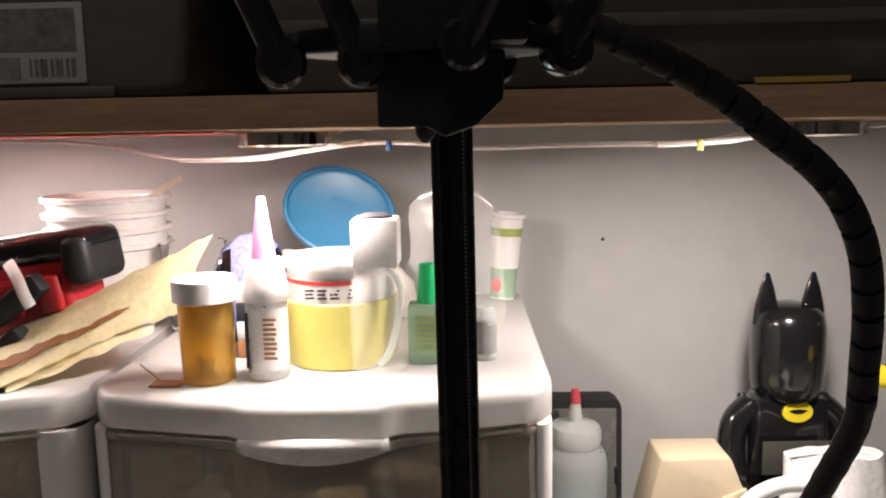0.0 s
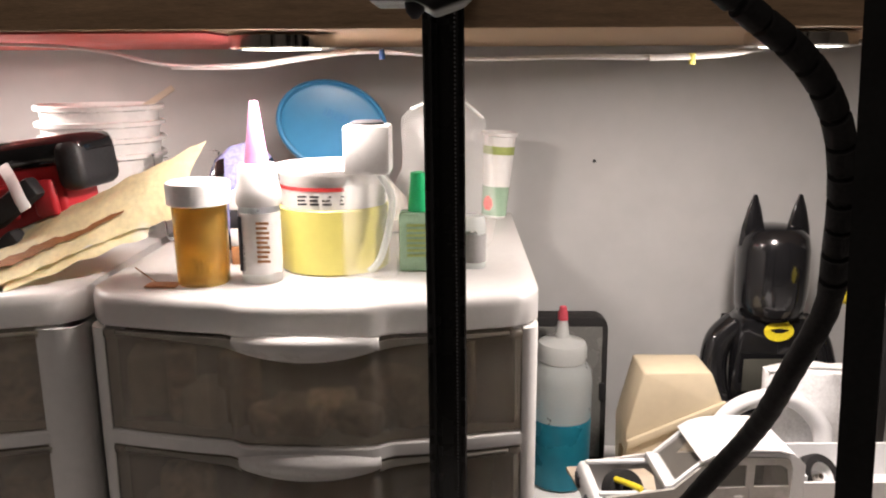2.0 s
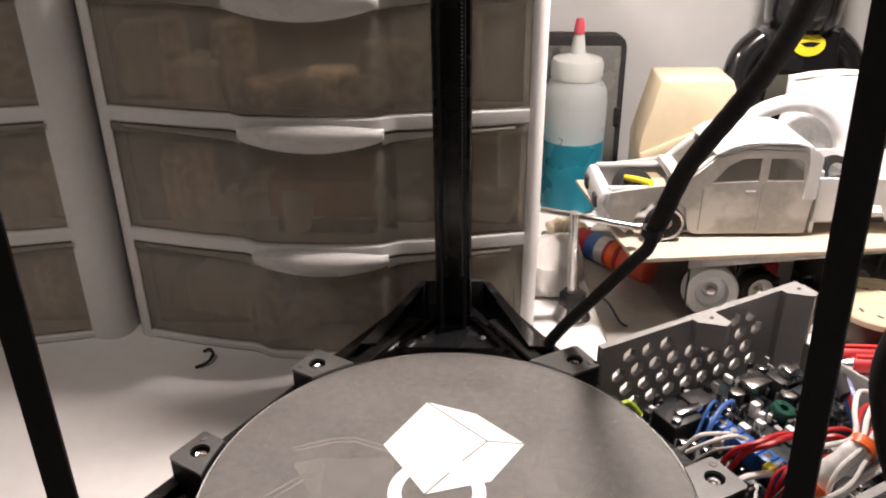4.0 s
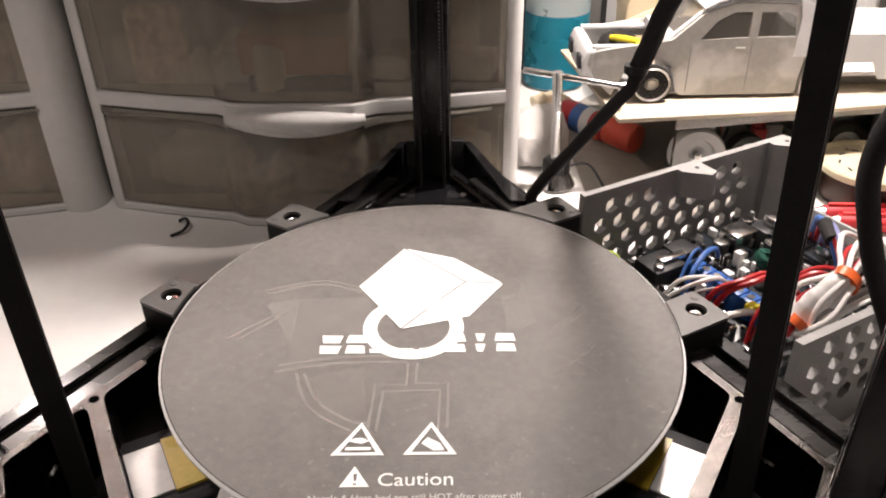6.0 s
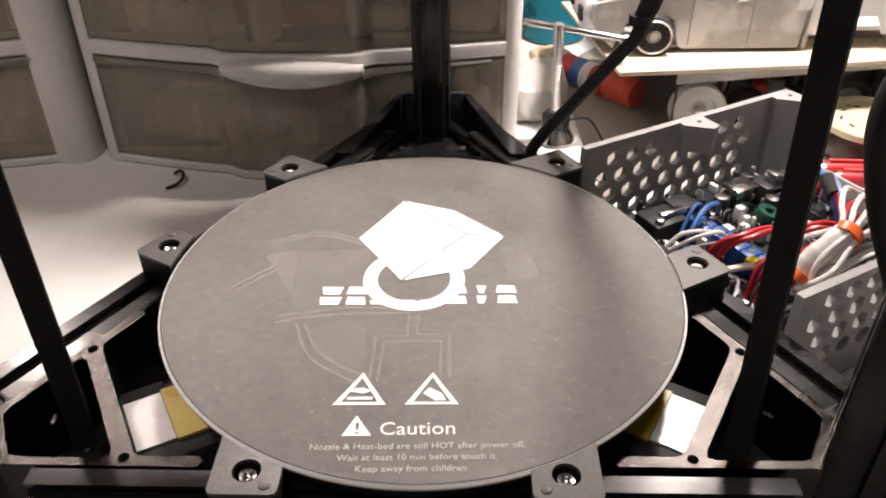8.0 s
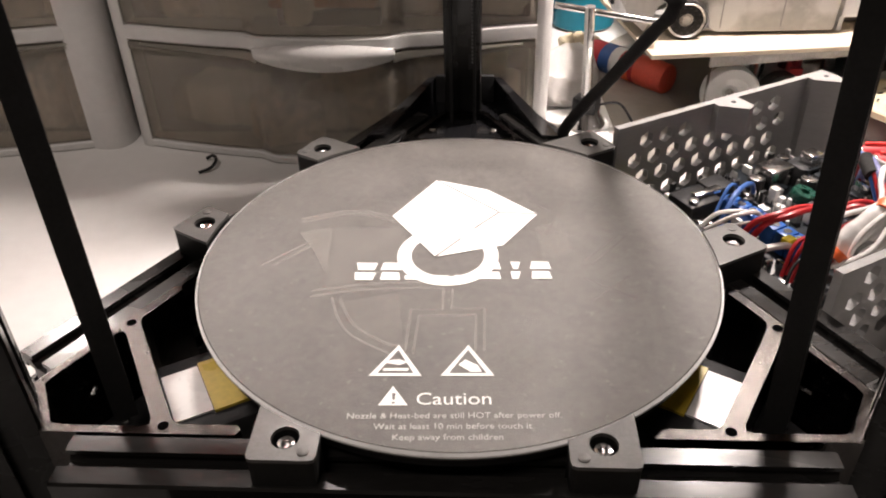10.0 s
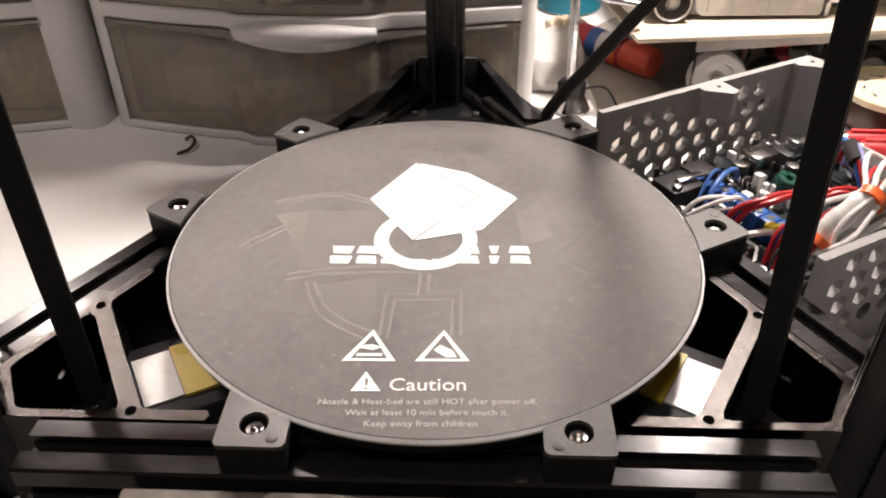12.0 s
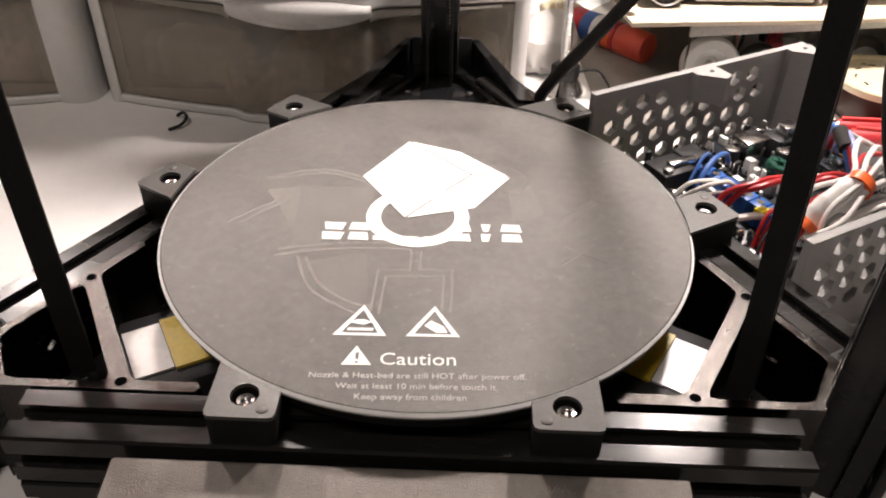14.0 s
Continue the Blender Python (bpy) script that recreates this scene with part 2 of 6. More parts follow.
def cyl(r, z0, z1, seg=24, bevel=0.0, m=None, bm=None, mi=0):
    c = min(bevel, r * 0.5)
    prof = [(r, z0), (r, z1)] if not c else [(r - c, z0), (r - 0.3 * c, z0 + 0.3 * c), (r, z0 + c), (r, z1 - c), (r - 0.3 * c, z1 - 0.3 * c), (r - c, z1)]
    return lathe([(0, z0)] + prof + [(0, z1)], seg, m, bm, mi)


def smooth_path(pts, n=8):
    pts = [Vector(p) for p in pts]
    out = []
    for i in range(len(pts) - 1):
        p0, p1, p2, p3 = pts[max(i - 1, 0)], pts[i], pts[i + 1], pts[min(i + 2, len(pts) - 1)]
        for k in range(n):
            t = k / n
            out.append(0.5 * ((2 * p1) + (p2 - p0) * t + (2 * p0 - 5 * p1 + 4 * p2 - p3) * t * t + (3 * p1 - p0 - 3 * p2 + p3) * t ** 3))
    return out + [pts[-1]]


def tube(pts, r, seg=8, n=8, wob=0.0, bm=None, flat=1.0, mi=0):
    b = bmesh.new()
    path = smooth_path(pts, n) if n > 1 else [Vector(p) for p in pts]
    rings, side = [], None
    for i, p in enumerate(path):
        d = (path[min(i + 1, len(path) - 1)] - path[max(i - 1, 0)]).normalized()
        if side is None:
            side = d.orthogonal().normalized()
        side = (side - d * side.dot(d)).normalized()
        up = d.cross(side)
        rr = r * (1 + (wob * (random.random() - 0.5) if wob else 0))
        rings.append([b.verts.new(p + rr * (math.cos(a) * side + flat * math.sin(a) * up)) for a in (2 * math.pi * k / seg for k in range(seg))])
    for a, c in zip(rings, rings[1:]):
        for k in range(seg):
            b.faces.new((a[k], a[(k + 1) % seg], c[(k + 1) % seg], c[k]))
    b.faces.new(rings[0])
    b.faces.new(rings[-1])
    for f in b.faces:
        f.material_index = mi
    return join(bm, b)


def prism(poly, z0, z1, holes=(), bevel=0.0, bm=None, m=None, mi=0):
    """An extruded polygon, with holes."""
    loops = [list(poly)] + [list(h) for h in holes]
    flat = [p for lp in loops for p in lp]
    tris = tessellate_polygon([[Vector((x, y, 0)) for x, y in lp] for lp in loops])
    b = bmesh.new()
    lo, hi = [b.verts.new((x, y, z0)) for x, y in flat], [b.verts.new((x, y, z1)) for x, y in flat]
    for t in tris:
        if len(set(t)) == 3:
            try:
                b.faces.new([hi[i] for i in t])
                b.faces.new([lo[i] for i in reversed(t)])
            except ValueError:
                pass
    k = 0
    for lp in loops:
        n = len(lp)
        for i in range(n):
            b.faces.new((lo[k + i], lo[k + (i + 1) % n], hi[k + (i + 1) % n], hi[k + i]))
        k += n
    if bevel:
        bmesh.ops.dissolve_limit(b, angle_limit=0.01, verts=b.verts[:], edges=b.edges[:])
        bmesh.ops.bevel(b, geom=b.edges[:], offset=bevel, segments=2, affect="EDGES", profile=0.5)
    if m is not None:
        b.transform(m)
    for f in b.faces:
        f.material_index = mi
    return join(bm, b)


def circle(r, n=32, cx=0.0, cy=0.0, a0=0.0):
    return [(cx + r * math.cos(a0 + 2 * math.pi * i / n), cy + r * math.sin(a0 + 2 * math.pi * i / n)) for i in range(n)]


def stroke(pts, w):
    """A flat band of width w along a line of points, as a polygon."""
    left, right = [], []
    for i, (x, y) in enumerate(pts):
        x0, y0 = pts[max(i - 1, 0)]
        x1, y1 = pts[min(i + 1, len(pts) - 1)]
        d = math.hypot(x1 - x0, y1 - y0) or 1
        nx, ny = -(y1 - y0) / d * w / 2, (x1 - x0) / d * w / 2
        left.append((x + nx, y + ny))
        right.append((x - nx, y - ny))
    return left + right[::-1]


def words(name, text, size, m, material, parent, label=""):
    cu = bpy.data.curves.new(name, "FONT")
    cu.body, cu.size, cu.align_x, cu.resolution_u = text, size, "CENTER", 3
    cu.extrude = 0.00004
    tmp = new(name, cu)
    bpy.context.view_layer.update()
    me = bpy.data.meshes.new_from_object(tmp.evaluated_get(bpy.context.evaluated_depsgraph_get()))
    bpy.data.objects.remove(tmp)
    me.materials.clear()
    me.materials.append(material)
    ob = new(name, me)
    ob.matrix_world = m
    ob.parent = parent
    if label:
        ob["label"] = label
    return ob


T3 = Matrix.Translation
ID = Matrix.Identity(4)

# ---- setting ----
WALL_Y, SHELF_Z = 0.49, 0.3805
tagged(obj("table_top", box(-0.95, 1.05, -0.212, WALL_Y - 0.002, -0.03, 0, 0.003), M_TABLE), "white laminate desk top against the wall", "table", kind="structure")
for px, py in ((-0.9, -0.17), (1.0, -0.17), (-0.9, 0.44), (1.0, 0.44)):
    tagged(obj("table_leg", box(px - 0.025, px + 0.025, py - 0.025, py + 0.025, -0.75, -0.03, 0.002), M_WHITE), "square white leg of the desk", "table leg", "desk legs", "structure")
tagged(obj("wall_north", box(-1.6, 1.8, WALL_Y, WALL_Y + 0.1, -0.75, 2.2), M_WALL), "plain light grey painted wall behind the desk", "wall", kind="structure")
# unseen walls, floor and ceiling, added to enclose and bounce the light
tagged(obj("wall_south", box(-1.6, 1.8, -2.1, -2.0, -0.75, 2.2), M_ROOM), "plain unseen wall that closes the room", "wall", kind="structure")
tagged(obj("wall_west", box(-1.7, -1.6, -2.0, WALL_Y, -0.75, 2.2), M_ROOM), "plain unseen wall that closes the room", "wall", kind="structure")
tagged(obj("wall_east", box(1.8, 1.9, -2.0, WALL_Y, -0.75, 2.2), M_ROOM), "plain unseen wall that closes the room", "wall", kind="structure")
tagged(obj("floor", box(-1.6, 1.8, -2.0, WALL_Y, -0.8, -0.75), M_FLOOR), "grey unseen floor that closes the room", "floor", kind="structure")
tagged(obj("ceiling", box(-1.7, 1.9, -2.1, WALL_Y + 0.1, 2.2, 2.25), M_ROOM), "plain unseen ceiling that closes the room", "ceiling", kind="structure")
tagged(obj("wall_nick", lathe([(0, -0.0004), (0.0016, 0), (0.001, 0.0006), (0, 0.0008)], 10, pose(0.128, WALL_Y - 0.0006, 0.279, 90)), M_INK), "small dark nick in the wall paint", "wall mark", kind="structure")

shelf = thing("wall_shelf", "brown wooden shelf board fixed above the desk", "shelf", kind="structure")
part("board", box(-0.9, 1.0, 0.18, WALL_Y - 0.003, SHELF_Z, SHELF_Z + 0.0175, 0.0012), M_WOOD, shelf)
# added red sheet gives the underside and the wall their red tint
part("red_tint_sheet", box(-0.9, -0.126, 0.186, 0.478, SHELF_Z - 0.0014, SHELF_Z - 0.0003, 0.0003), M_REDST, shelf, "thin red sheet added to tint the board's underside")
for bx in (-0.7, 0.8):
    part("bracket", prism([(0.2, SHELF_Z - 0.001), (0.487, SHELF_Z - 0.001), (0.487, SHELF_Z - 0.18), (0.475, SHELF_Z - 0.18), (0.2, SHELF_Z - 0.012)], bx - 0.01, bx + 0.01, m=Matrix(((0, 0, 1, 0), (1, 0, 0, 0), (0, 1, 0, 0), (0, 0, 0, 1)))), M_STEEL, shelf)


def shelf_light(cx, cy):
    t = thing("shelf_light", "round chrome under-shelf puck lamp, switched on", "lamp", (cx, cy, SHELF_Z), "under-shelf lamps")
    part("housing", lathe([(0, -0.0008), (0.0285, -0.0008), (0.0295, -0.0018), (0.0295, -0.0080), (0.0286, -0.0090), (0.0262, -0.0090), (0.0255, -0.0082), (0.0250, -0.0070), (0, -0.0070)], 64), M_CHROME, t, "polished metal puck housing")
    part("diffuser", lathe([(0, -0.0066), (0.0246, -0.0066), (0.0246, -0.0078), (0.022, -0.0086), (0, -0.0086)], 48), M_GLOW, t, "glowing white diffuser")
    return t


shelf_light(-0.0945, 0.222)
shelf_light(0.1935, 0.222)
# unseen, inferred from the brightness at the left
shelf_light(-0.375, 0.310)

# ---- the delta printer ----
BED = 0.054
printer = thing("delta_printer", "black delta 3D printer with a round print bed", "3D printer")
RT = [T3((0, 0, 0)) @ pose(0, 0, 0, 0, 0, a) for a in (0, 120, 240)]  # local -y faces out from each beam


def extrusion(x0, x1, yc, zc):
    """A 20 mm slotted bar along x."""
    o, g, d = 0.01, 0.003, 0.0055
    prof = []
    for k in range(4):
        c, s = round(math.cos(k * math.pi / 2)), round(math.sin(k * math.pi / 2))
        for px, py in ((-o, o - 0.0008), (-o + 0.0008, o), (-g, o), (-g, o - 0.0018), (-0.0052, o - 0.0018), (-0.0032, o - d), (0.0032, o - d), (0.0052, o - 0.0018), (g, o - 0.0018), (g, o), (o - 0.0008, o)):
            prof.append((px * c + py * s, -px * s + py * c))
    return prism(prof, x0, x1, m=T3((0, yc, zc)) @ Matrix(((0, 0, 1, 0), (1, 0, 0, 0), (0, 1, 0, 0), (0, 0, 0, 1))))


OUT = (0.0950, 0.1002, 0.1006)  # how far each beam runs from the bed's centre
for i, r in enumerate(RT):
    for zc in (BED - 0.0205, 0.0125):
        b = extrusion(-0.118, 0.118, -OUT[i], zc)
        b.transform(r)
        part("beam", b, M_ALU, printer, smooth=False)
    # cover plate of the lower frame
    if i == 0:
        part("cover_plate", prism([(-0.1080, 0.001), (-0.1080, BED - 0.0130), (-0.1090, BED - 0.0125), (-0.168, 0.034), (-0.170, 0.001)], -0.084, 0.081, bevel=0.0008, m=Matrix(((0, 0, 1, 0), (1, 0, 0, 0), (0, 1, 0, 0), (0, 0, 0, 1)))), M_PLATE, printer, "speckled grey-brown cover plate")

# towers stand behind each corner; the corner at the back is turned by 180 degrees from the front beam
SHIFT = {180: (0.0, 0.0), 60: (0.0023, 0.0036), 300: (-0.0046, 0.0013)}  # the frame stands a little out of true round the bed
for a, (sx, sy) in SHIFT.items():
    m = T3((sx, sy, 0)) @ pose(0, 0, 0, 0, 0, a)
    # local frame: the corner lies towards -y
    rim = [(-0.0436, -0.0968), (-0.0120, -0.1514), (0.0120, -0.1514), (0.0436, -0.0968), (0.0424, -0.0945), (0.0400, -0.0947)]
    rim += [(0.0312, -0.1100), (0.0296, -0.1119), (0.0268, -0.1128), (-0.0268, -0.1128), (-0.0296, -0.1119), (-0.0312, -0.1100), (-0.0400, -0.0947), (-0.0424, -0.0945)]
    gap = [(-0.0232, -0.1186), (0.0232, -0.1186), (0.0258, -0.1196), (0.0254, -0.1222), (0.0122, -0.1450), (0.0098, -0.1476), (-0.0098, -0.1476), (-0.0122, -0.1450), (-0.0254, -0.1222), (-0.0258, -0.1196)]
    br = part("corner_bracket", prism(rim, 0.003, BED - 0.0100, holes=[gap[::-1]], m=m), M_CAST, printer, "cast corner bracket with bare metal edges", smooth=False)
    part("bracket_face", prism([(-0.0250, -0.1190), (0.0250, -0.1190), (0.0120, -0.1448), (-0.0120, -0.1448)], 0.004, 0.012 if a != 180 else BED - 0.016, m=m), M_BLACK, br)
    part("motor", box(-0.0205, 0.0205, -0.1125, -0.070, 0.002, 0.027, 0.002, m=m), M_BLACK, printer, "black stepper motor inside the corner")
    part("motor_label", box(-0.0125, 0.0125, -0.1120, -0.0985, 0.0270, 0.0278, m=m), M_WHITE2, printer, "white label on the motor")
    part("tape_strip", box(-0.0135, 0.0135, -0.0982, -0.0840, 0.0270, 0.0282, m=m), M_KAPTON, printer, "yellow heat tape")
    for s in (-1, 1):
        # flat black disc stands in for the dark inside a bolt hole
        hole = part("bracket_fixing", cyl(0.0018, BED - 0.0102, BED - 0.0098, 14, 0.0004, m=m @ T3((s * 0.0288, -0.1158, 0))), M_HOLE, br)
        part("bracket_fixing", cyl(0.0019, 0.012, 0.0145, 14, 0.0005, m=m @ T3((s * 0.012, -0.128, 0))), M_STEEL, br)
        if a != 180:
            part("side_screw", lathe([(0, 0), (0.0021, 0), (0.0024, 0.0008), (0.0017, 0.0021), (0, 0.0024)], 16, m @ T3((s * 0.0240, -0.1245, 0.034)) @ pose(0, 0, 0, 90, 0, -s * 60 + (180 if s > 0 else 0))), M_STEEL, br, "bright screw head")
            part("wire_clip", prism([(0, 0), (0.0052, 0.0010), (0.0040, 0.0026), (0.0010, 0.0018)], 0, 0.0012, m=m @ T3((s * 0.0165, -0.1330, 0.0300)) @ pose(0, 0, 0, 40, 20, 50 * s)), M_STEEL, br, "bright folded metal tab")
    for s in (-1, 1) if a == 180 else ():
        wg = prism([(s * 0.050, -0.1185), (s * 0.0205, -0.1735), (s * 0.0165, -0.1735), (s * 0.0410, -0.1195)][::s], BED - 0.024, BED + 0.0005)
        for v in wg.verts:
            if v.co.z > BED and abs(v.co.x) > 0.03:
                v.co.z = BED - 0.0085
        wg.transform(m)
        part("corner_wing", wg, M_GLOSS, br, "black moulded corner wing", smooth=False)
    part("corner_back", box(-0.0165, 0.0165, -0.1745, -0.1712, 0.003, BED + (0.002 if a == 180 else -0.006), 0.0005, m=m), M_BLACK, br)
    if a == 180:
        part("corner_filler", prism([(-0.044, -0.1195), (0.044, -0.1195), (0.0185, -0.1715), (-0.0185, -0.1715)], 0.004, BED - 0.0135, bevel=0.001, m=m), M_GLOSS, br, "glossy black corner moulding")
        for q in (-1, 1):
            part("corner_screw", cyl(0.0022, BED - 0.0136, BED - 0.0115, 14, 0.0006, m=m @ T3((q * 0.016, -0.132, 0))), M_STEEL, br, "bright screw head")
    lean = m.inverted() @ Matrix(((1, 0, -0.008 if a == 180 else 0, 0), (0, 1, 0, 0), (0, 0, 1, 0), (0, 0, 0, 1))) @ m
    tw = extrusion(0.0, 0.68, 0, 0)
    tw.transform(m @ lean @ T3((0, -0.1605, 0)) @ Matrix(((0, 1, 0, 0), (0, 0, 1, 0), (1, 0, 0, 0), (0, 0, 0, 1))))
    part("tower", tw, M_ALU, printer, smooth=False)
    for s in (-1, 1):
        b = box(s * 0.0062 - 0.0008, s * 0.0062 + 0.0008, -0.1490, -0.1430, 0.02, 0.67)
        if a == 180:
            b.transform(m @ lean)
            part("belt", b, M_BELT, printer)
            tb = None
            if s == -1:
                for k in range(300):
                    z = 0.075 + k * 0.002
                    tb = box(s * 0.0054 - 0.0003, s * 0.0054 + 0.0005, -0.1432, -0.1426, z, z + 0.0009, bm=tb)
                tb.transform(m @ lean)
                part("belt_teeth", tb, M_TOOTH, printer, "fine row of belt teeth", smooth=False)
        else:
            b.free()
            foot = (m if a == 300 else pose(0, 0, 0, 0, 0, a)) @ Vector((s * 0.004, -0.1262, 0.03))
            slack = pose(0, 0, 0, 0, 0, a) @ Vector((s * 0.0002, -0.1262, 0.66))
            top = Vector((slack.x + (-0.0305 if foot.x > 0 else -0.001), slack.y, 0.66))
            q = box(-0.0038, 0.0038, -0.0008, 0.0008, 0, 1)
            d = top - foot
            q.transform(Matrix(((1, 0, d.x, foot.x), (0, 1, d.y, foot.y), (0, 0, d.z, foot.z), (0, 0, 0, 1))) @ pose(0, 0, 0, 0, 0, a + 90))
            part("belt", q, M_BELT, printer)
    carr = box(-0.02, 0.02, -0.149, -0.138, 0.60, 0.64, 0.003)
    carr.transform(m @ lean)
    part("carriage", carr, M_BLACK, printer)

# print bed
BC = T3((0.0010, 0.0, 0.0))
bed = part("print_bed", lathe([(0, BED - 0.004), (0.0974, BED - 0.004), (0.0983, BED - 0.0036), (0.0986, BED - 0.003), (0.0986, BED - 0.0005), (0.0982, BED), (0, BED)], 160, BC), M_BED, printer, "round grey coated glass print bed")
# white ring paints the light that gathers in the glass edge
part("glass_edge", lathe([(0.0987, BED - 0.0018), (0.0996, BED - 0.0014), (0.0996, BED - 0.0007), (0.0987, BED + 0.0001), (0.0987, BED - 0.0018)], 160, BC), M_RIM, bed, "glass rim, its bright gleam put in as white")
part("heater_plate", cyl(0.0972, BED - 0.0075, BED - 0.0042, 96, m=BC), M_BLACK, printer)
ZP = BED + 0.00012


def flat(name, poly, material, dz=0.0, holes=(), parent=bed):
    return part(name, prism(poly, ZP + dz, ZP + dz + 0.00008, holes), material, parent, smooth=False)


flat("cube_mark", [(-0.0100, 0.0573), (0.0125, 0.0494), (0.0335, 0.0297), (0.0189, 0.0065), (-0.0076, -0.0018), (-0.0271, 0.0271)], M_PRINT, 0.0001)
for seg in ([(-0.0100, 0.0573), (0.0176, 0.0308)], [(0.0176, 0.0308), (0.0335, 0.0297)], [(0.0176, 0.0308), (0.007, 0.018)], [(0.002, 0.011), (-0.0076, -0.0018)]):
    flat("cube_line", stroke(seg, 0.0007), M_LINE, 0.0002)
flat("ring_mark", circle(0.0197, 64, -0.0028, -0.0003), M_PRINT, 0, [circle(0.0142, 64, -0.0028, -0.0003)[::-1]])
for k in range(8):  # the maker's name as plain slanted bars
    cx = -0.0335 + k * 0.00945
    cy = -0.0117 + 0.0003 * k
    w = 0.0014 if k == 6 else 0.0036
    for lo, hi in ((-0.0054, -0.0008), (0.0008, 0.0054)) if not 2 <= k <= 4 else ((-0.0054, -0.0030),):
        sh = 0.0010 * (0.4 if k % 2 else -0.5)
        flat("name_bar", [(cx - w - sh * (lo > 0), cy + lo), (cx + w + sh, cy + lo), (cx + w - sh, cy + hi), (cx - w + sh, cy + hi)], M_PRINT, 0.00005)
for ax, bx, ty in ((-0.0257, -0.0086, -0.0678), (-0.0025, 0.0148, -0.0672)):
    mx, h = (ax + bx) / 2, 0.0149
    flat("hazard_triangle", [(ax, ty), (bx, ty + 0.0004), (mx, ty + h)], M_PRINT, 0, [[(ax + 0.0026, ty + 0.0012), (mx, ty + h - 0.0024), (bx - 0.0026, ty + 0.0015)]])
    flat("hazard_figure", [(mx - 0.0042, ty + 0.0024), (mx + 0.004, ty + 0.0026), (mx + 0.0042, ty + 0.0038), (mx - 0.004, ty + 0.0036)] if ax < -0.01 else [(mx - 0.003, ty + 0.0052), (mx + 0.001, ty + 0.002), (mx + 0.0046, ty + 0.0022), (mx + 0.0032, ty + 0.0052), (mx - 0.001, ty + 0.0078)], M_PRINT, 0)
    if ax < -0.01:
        flat("hazard_figure", [(mx - 0.0036, ty + 0.0062), (mx + 0.001, ty + 0.0052), (mx + 0.0034, ty + 0.0066), (mx + 0.0008, ty + 0.0078), (mx - 0.0018, ty + 0.0076)], M_PRINT, 0)
flat("warning_triangle", [(-0.0212, -0.0807), (-0.0120, -0.0804), (-0.0173, -0.0722)], M_PRINT, 0, [[(-0.0171, -0.0790), (-0.0161, -0.0790), (-0.0161, -0.0798), (-0.0171, -0.0798)][::-1], [(-0.0170, -0.0782), (-0.0174, -0.0752), (-0.0162, -0.0752), (-0.0162, -0.0782)]])
words("caution_text", "Caution", 0.0074, pose(0.0022, -0.0796, ZP, 0, 0, 2), M_PRINT, bed)
words("caution_text", "Nozzle & Heat-bed are still HOT after power off.", 0.00325, pose(0.0024, -0.0852, ZP, 0, 0, 2), M_PRINTD, bed)
words("caution_text", "Wait at least 10 min before touch it", 0.00325, pose(0.0021, -0.0895, ZP, 0, 0, 2), M_PRINTD, bed)
words("caution_text", "Keep away from children", 0.00325, pose(0.0008, -0.0938, ZP, 0, 0, 2), M_PRINTD, bed)
# faint traces of an earlier print
TR = [
    [(-0.066, 0.024), (-0.048, 0.031), (-0.04, 0.0315), (-0.02, 0.024)], [(-0.064, 0.022), (-0.048, 0.0285), (-0.04, 0.029), (-0.022, 0.0215)],
    [(-0.074, -0.008), (-0.056, 0.010)], [(-0.07, -0.0085), (-0.054, 0.0085)],
    [(-0.052, -0.024), (-0.03, -0.019), (-0.004, -0.018)], [(-0.052, -0.0275), (-0.03, -0.0225), (-0.004, -0.0215)],
    [(-0.044, -0.028), (-0.037, -0.045), (-0.024, -0.055), (-0.0175, -0.0575)], [(-0.041, -0.028), (-0.034, -0.0425), (-0.022, -0.052), (-0.016, -0.0535)],
    [(-0.015, -0.056), (-0.0145, -0.034), (-0.0035, -0.034), (-0.0035, -0.022)], [(-0.0122, -0.057), (-0.0115, -0.0375), (0.0085, -0.0365), (0.0085, -0.056)],
    [(0.0115, -0.055), (0.0115, -0.033), (-0.0002, -0.033), (-0.0002, -0.022)],
    [(0.036, 0.014), (0.042, 0.03), (0.03, 0.04)], [(0.052, -0.006), (0.068, 0.014), (0.056, 0.02)], [(0.049, -0.004), (0.064, 0.014)], [(0.03, 0.018), (0.05, 0.014)],
    [(0.05, -0.028), (0.066, -0.012)], [(0.048, -0.014), (0.066, -0.026)],
]
for ln in TR:
    pts = [(p.x, p.y) for p in smooth_path([(x, y, 0) for x, y in ln], 6 if ln[0][0] < -0.03 and ln[0][1] < -0.025 else 1)]
    flat("glue_trace", stroke(pts, 0.0011), M_TRACE if ln[0][0] < 0.025 else M_HAZE, -0.00003)
flat("glue_patch", [(-0.064, 0.014), (-0.050, 0.0185), (-0.0475, 0.004), (-0.049, -0.013), (-0.056, 0.002)], M_HAZE, -0.00008)
flat("glue_patch", [(-0.064, 0.0145), (-0.0505, 0.019), (-0.049, -0.0125), (-0.0565, 0.0025)], M_HAZE, -0.00006)
flat("glue_patch", [(-0.050, 0.0180), (-0.022, 0.0200), (-0.018, -0.019), (-0.036, -0.022), (-0.049, -0.028), (-0.0475, 0.004)], M_HAZE, -0.00010)
flat("glue_patch", [(-0.042, -0.031), (-0.020, -0.024), (-0.015, -0.055), (-0.022, -0.056), (-0.032, -0.048)], M_HAZE, -0.00010)
flat("glue_patch", [(0.032, 0.021), (0.043, 0.024), (0.046, 0.003), (0.034, -0.004)], M_HAZE, -0.00010)

